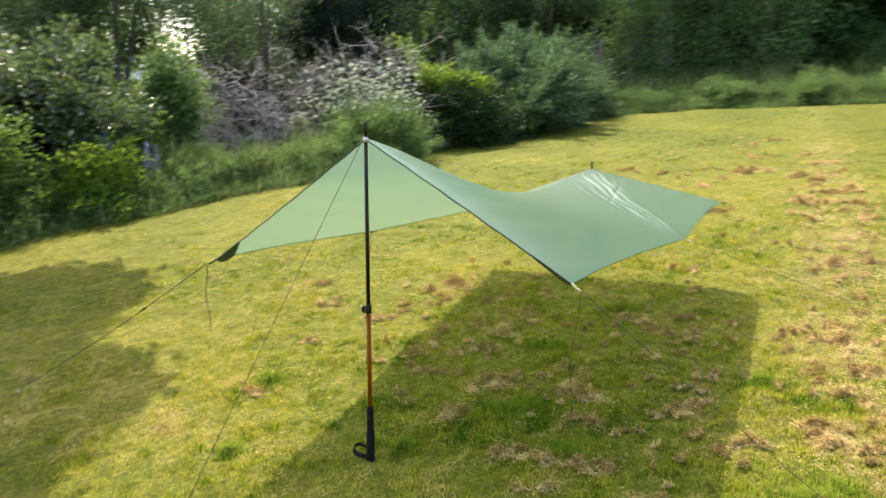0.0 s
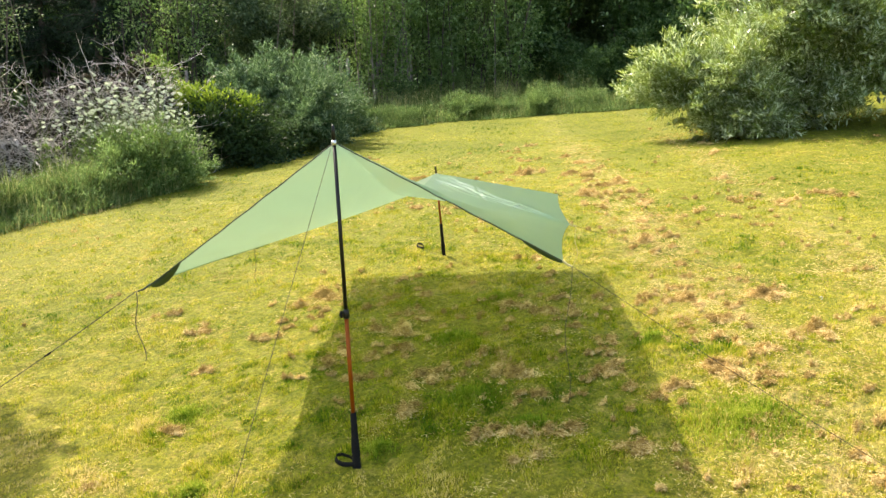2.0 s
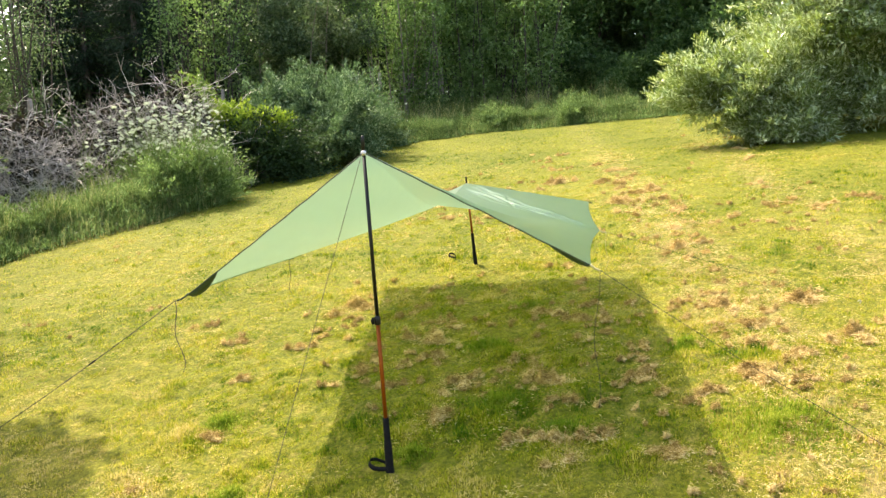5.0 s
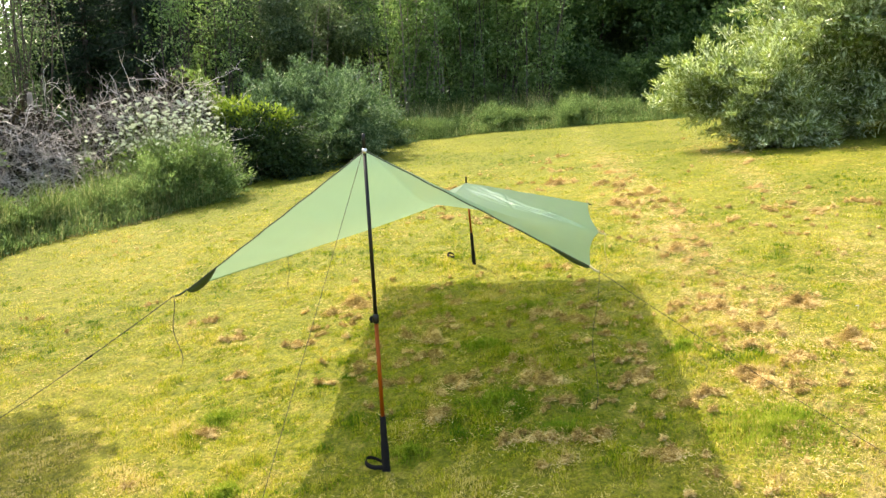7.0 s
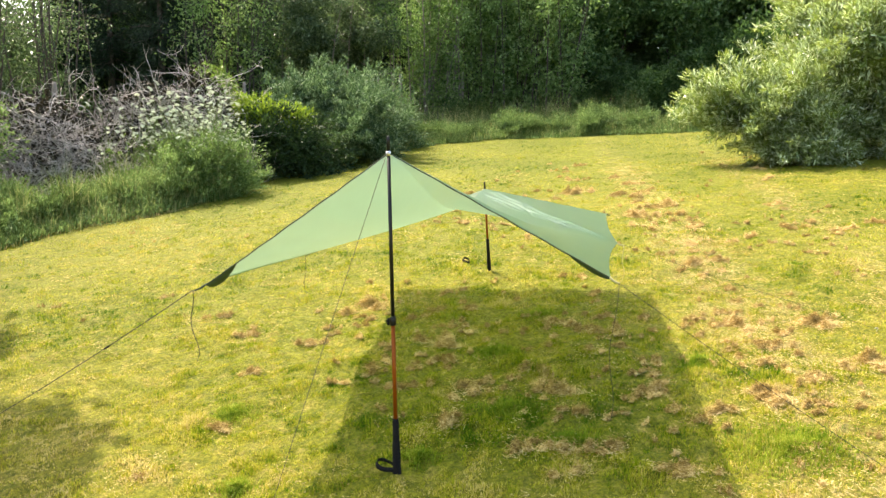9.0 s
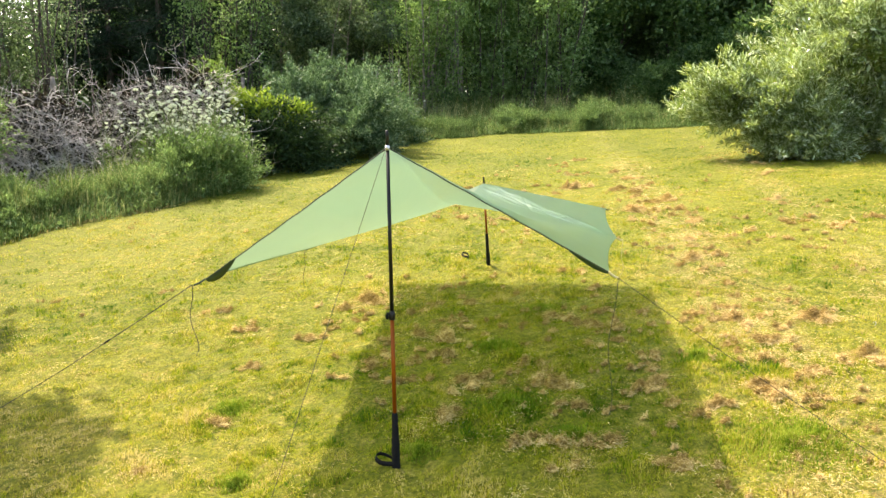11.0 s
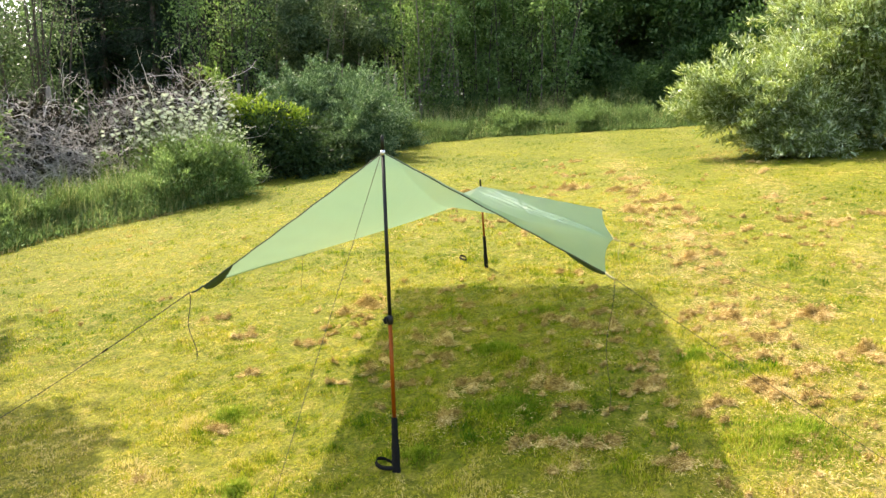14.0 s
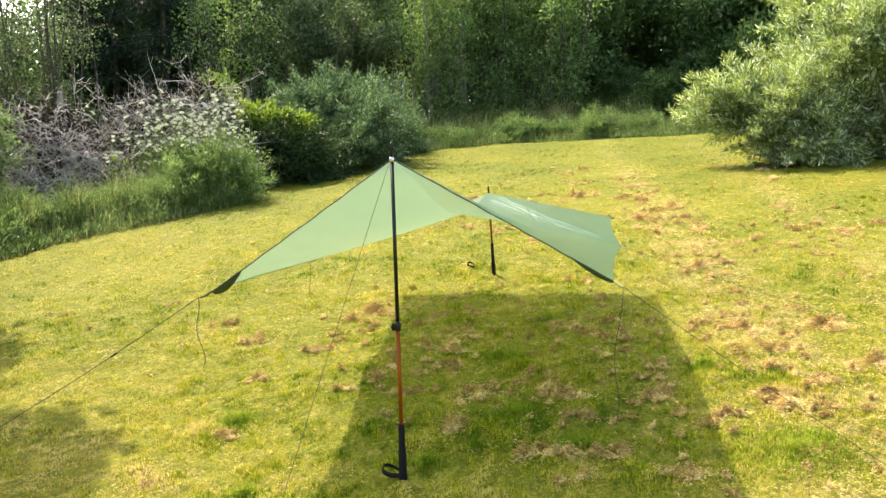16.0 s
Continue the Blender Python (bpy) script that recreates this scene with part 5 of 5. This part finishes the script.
def clippings(label, rng, n, x0, x1, y0, y1, big, strand, wide, extra=(), tall=0.75, single=False):
    """Small matted heaps of dry cut grass with loose straws, thicker along the mower's tracks."""
    x, y = rng.uniform(x0, x1, n), rng.uniform(y0, y1, n)
    f = field(x, y, 0.9, 5)
    track = np.exp(-((x - 1.82 - 0.28 * y) / 0.32) ** 2) + 0.7 * np.exp(-((x - 3.0 - 0.34 * y) / 0.35) ** 2) + 0.30 * ((x > -0.1) & (x < 1.6) & (y > 0.1) & (y < 2.6))
    keep = (rng.uniform(0, 1, n) < np.clip(-0.26 + 0.56 * f + 0.42 * track, 0.02, 1) * np.where(x < -0.25, 0.22, 1.0)) & on_lawn(x, y)
    x, y = x[keep], y[keep]
    size = big * (0.3 + 0.7 * rng.uniform(0, 1, len(x)) ** 1.8)
    if len(extra):
        ex = np.array(extra)
        x, y, size = np.concatenate([x, ex[:, 0]]), np.concatenate([y, ex[:, 1]]), np.concatenate([size, 1.3 * ex[:, 2]])
    # each heap breaks up into a few smaller lumps
    lumps = rng.integers(2, 6, len(x))
    heap = np.repeat(np.arange(len(x)), lumps)
    hx, hy = x.copy(), y.copy()
    x, y, size = np.repeat(x, lumps), np.repeat(y, lumps), np.repeat(size, lumps)
    x, y = x + rng.normal(0, 0.85, len(x)) * size, y + rng.normal(0, 0.55, len(x)) * size
    size = size * rng.uniform(0.30, 0.75, len(x))
    n = len(x)
    turn = rng.uniform(-0.9, 0.9, n)
    # lumpy mats
    nr, na = (6, 14) if single else (4, 9)
    rr = np.linspace(0, 1, nr)
    aa = np.arange(na) * 2 * np.pi / na
    seed = rng.uniform(0, 50, n)
    wob = 0.72 + 0.55 * field(np.cos(aa)[None] * 1.3 + seed[:, None] * 3, np.sin(aa)[None] * 1.3 + seed[:, None], 1.0, 12)
    px = size[:, None, None] * rr[None, :, None] * wob[:, None, :] * np.cos(aa) * 0.95
    py = size[:, None, None] * rr[None, :, None] * wob[:, None, :] * np.sin(aa) * 0.46
    gx = x[:, None, None] + px * np.cos(turn)[:, None, None] - py * np.sin(turn)[:, None, None]
    gy = y[:, None, None] + px * np.sin(turn)[:, None, None] + py * np.cos(turn)[:, None, None]
    lump = 0.12 + 1.75 * field(gx, gy, 34.0, 6) ** 1.5
    hh = np.minimum(size * tall, 0.070)[:, None, None] * 0.8 * lump * (1 - rr[None, :, None] ** 2.4) + rng.normal(0, 0.004, gx.shape)
    gz3 = ground_z(gx, gy) + 0.004 + hh - 0.02 * (rr[None, :, None] > 0.99)
    v = np.stack([gx, gy, gz3], -1).reshape(-1, 3)
    k, r, a = np.meshgrid(np.arange(n), np.arange(nr - 1), np.arange(na), indexing="ij")
    i0 = (k * nr * na + r * na + a).ravel()
    i1 = (k * nr * na + r * na + (a + 1) % na).ravel()
    quads = np.stack([i0, i0 + na, i1 + na, i1], 1)
    if not single:
        tagged(new("dry_clippings", mesh_np("dry_clippings", v, quads, M_HEAP, False)), label, "grass clippings", kind="stuff")
    # loose straws on and round the heaps
    per = (50 + 95000 * size ** 2 * (0.003 * 0.03) / (strand * wide)).astype(int)
    cx, cy, cs, ct = np.repeat(x, per), np.repeat(y, per), np.repeat(size, per), np.repeat(turn, per)
    m = len(cx)
    stray = np.where(rng.uniform(0, 1, m) < 0.12, 2.1, 0.80)
    o1, o2 = rng.normal(0, 0.85, m) * cs * stray, rng.normal(0, 0.45, m) * cs * stray
    ox, oy = o1 * np.cos(ct) - o2 * np.sin(ct), o1 * np.sin(ct) + o2 * np.cos(ct)
    lump = 0.12 + 1.75 * field(cx + ox, cy + oy, 34.0, 6) ** 1.5
    hgt = np.minimum(cs * tall, 0.070) * lump * np.clip(1 - ((o1 / cs) ** 2 + (o2 / (0.55 * cs)) ** 2) ** 0.8, 0, 1)
    at = np.column_stack([cx + ox, cy + oy, ground_z(cx + ox, cy + oy) + 0.008 + hgt + rng.exponential(0.006, m)])
    a = rng.uniform(0, 6.28, m)
    way = np.column_stack([np.cos(a), np.sin(a), rng.normal(0.15, 0.40, m)])
    at = at - way * strand * 0.5
    if not single:
        me = leaf_mesh("loose_straw", at, way, strand, wide, M_STRAW, rng, 0.3)
        tagged(new("loose_straw", me), "loose dry straws on the lawn", "straw", kind="stuff")
        return
    per_lump = nr * na
    straw_heap = np.repeat(heap, per)
    # the 290 heaps round the tarp are things of their own, the rest stays joined
    order = np.argsort((hx - 0.6) ** 2 + (hy - 0.7) ** 2)
    rest = np.isin(heap, order[290:])
    if rest.any():
        vk = np.repeat(rest, per_lump)
        vr = v[vk]
        count = int(rest.sum())
        fr = (quads[(quads < per_lump).all(axis=1)][None] + (np.arange(count) * per_lump)[:, None, None]).reshape(-1, 4)
        tagged(new("dry_clippings", mesh_np("dry_clippings", vr, fr, M_HEAP, False)), "scattered brown clippings on the lawn", "grass clippings", kind="stuff")
        sel = np.isin(straw_heap, order[290:])
        tagged(new("loose_straw", leaf_mesh("loose_straw", at[sel], way[sel], strand, wide, M_STRAW, rng, 0.3)), "scattered dry straws on the lawn", "straw", kind="stuff")
    for q in order[:290]:
        o = np.array((hx[q], hy[q], gz(hx[q], hy[q])))
        ls = np.nonzero(heap == q)[0]
        base = quads[(quads < per_lump).all(axis=1)]
        ob = tagged(new("grass_heap"), label, "grass clippings", "dry heaps on the lawn")
        ob.location = o
        for l in ls:
            part("mat", mesh_np("mat", v[l * per_lump:(l + 1) * per_lump] - o, base, M_HEAP, False), ob)
        sel = straw_heap == q
        tagged(part("loose_straw", leaf_mesh("loose_straw", at[sel] - o, way[sel], strand, wide, M_STRAW, rng, 0.3), ob), kind="stuff")


NEAR_HEAPS = [(0.41, 0.71, 0.056), (0.25, 0.37, 0.052), (0.26, 1.46, 0.095), (0.27, 1.10, 0.040), (0.88, 0.59, 0.090), (1.35, 1.28, 0.053), (0.76, 0.84, 0.046), (0.85, 0.33, 0.041), (0.55, 0.07, 0.044), (1.07, -0.24, 0.056),
              (1.24, 0.49, 0.044), (0.06, 0.79, 0.045), (-0.07, 2.24, 0.100), (-0.43, 1.63, 0.040), (-0.72, 1.26, 0.032), (-0.76, 0.62, 0.040), (2.07, 1.20, 0.066), (1.99, 0.38, 0.052), (2.51, 1.05, 0.078),
              (1.88, 0.55, 0.074), (1.77, 0.28, 0.061), (2.41, 0.51, 0.061), (1.43, 0.16, 0.057), (2.58, 2.62, 0.100), (2.85, 6.73, 0.150), (2.89, 4.84, 0.100), (3.48, 5.13, 0.100), (0.84, -0.01, 0.051), (1.02, 1.52, 0.059)]
clippings("small brown heap of dry grass clippings on the lawn", R(111), 1600, -2.5, 3.6, -1.0, 3.2, 0.045, 0.024, 0.0024, NEAR_HEAPS, tall=0.66, single=True)
clippings("brown heaps of dry grass clippings farther off", R(112), 800, 0.4, 8.5, 3.0, 10.5, 0.075, 0.042, 0.0042, tall=0.62)
clippings("small dark crumbs of cut grass on the lawn", R(113), 2000, -3.2, 4.6, -1.0, 6.5, 0.024, 0.020, 0.0026, tall=0.8)


def straw_cover(label, rng, n, x0, x1, y0, y1, strand, wide):
    """Dry cut grass raked thinly over the lawn: thick along the mower's tracks, broken into uneven drifts."""
    x, y = rng.uniform(x0, x1, n), rng.uniform(y0, y1, n)
    track = np.exp(-((x - 1.84 - 0.28 * y) / 0.34) ** 2) + 0.7 * np.exp(-((x - 3.0 - 0.34 * y) / 0.36) ** 2) + 0.8 * np.exp(-(((x + 1.0) / 0.35) ** 2 + ((y - 0.30) / 0.22) ** 2))
    drift = 0.45 * field(x, y, 2.6, 41) + 0.35 * field(x, y, 6.0, 42) + 0.20 * field(x, y, 14.0, 43)
    keep = (rng.uniform(0, 1, n) < np.clip((drift - 0.59 + 0.46 * track) * 3.4, 0.0, 1)) & on_lawn(x, y)
    x, y = x[keep], y[keep]
    m = len(x)
    a = rng.uniform(0, 6.28, m)
    way = np.column_stack([np.cos(a), np.sin(a), rng.normal(0.05, 0.28, m)])
    at = np.column_stack([x, y, ground_z(x, y) + 0.009 + rng.exponential(0.006, m)]) - way * strand * 0.5
    tagged(new("loose_straw", leaf_mesh("loose_straw", at, way, strand, wide, M_STRAW, rng, 0.3)), label, "straw", kind="stuff")


straw_cover("thin drifts of dry cut grass round the tarp", R(121), 165000, -2.4, 3.6, -1.0, 3.4, 0.022, 0.0023)
straw_cover("thin drifts of dry cut grass farther off", R(122), 60000, -3.0, 7.5, 3.0, 9.0, 0.038, 0.0045)


def tuft(x, y, rng, rad, n, length):
    a, r = rng.uniform(0, 6.28, n), rad * np.abs(rng.normal(0, 0.75, n))
    X, Y = x + 1.3 * r * np.cos(a), y + r * np.sin(a)
    at = np.column_stack([X, Y, ground_z(X, Y) - 0.004])
    me = blades("grass_tuft", at, length * np.clip(1.1 - 0.55 * r / rad, 0.25, 1.2), 0.0042, 0.6, M_TUFT, rng, 2)
    tagged(new("grass_tuft", me), "lush green grass tuft in the lawn", "grass tuft", "green tufts", "stuff")


for k, (x, y, r, n) in enumerate([(1.56, -0.18, 0.21, 3200), (0.55, 0.42, 0.13, 1500), (0.75, 0.10, 0.10, 900), (1.62, 0.72, 0.12, 1100), (-0.62, 0.05, 0.07, 500), (-0.75, 0.75, 0.10, 800), (0.10, 0.12, 0.07, 500),
                                  (1.05, 1.75, 0.14, 900), (0.62, 1.15, 0.12, 900)]):
    tuft(x, y, R(200 + k), r, int(1.4 * n), 0.044)
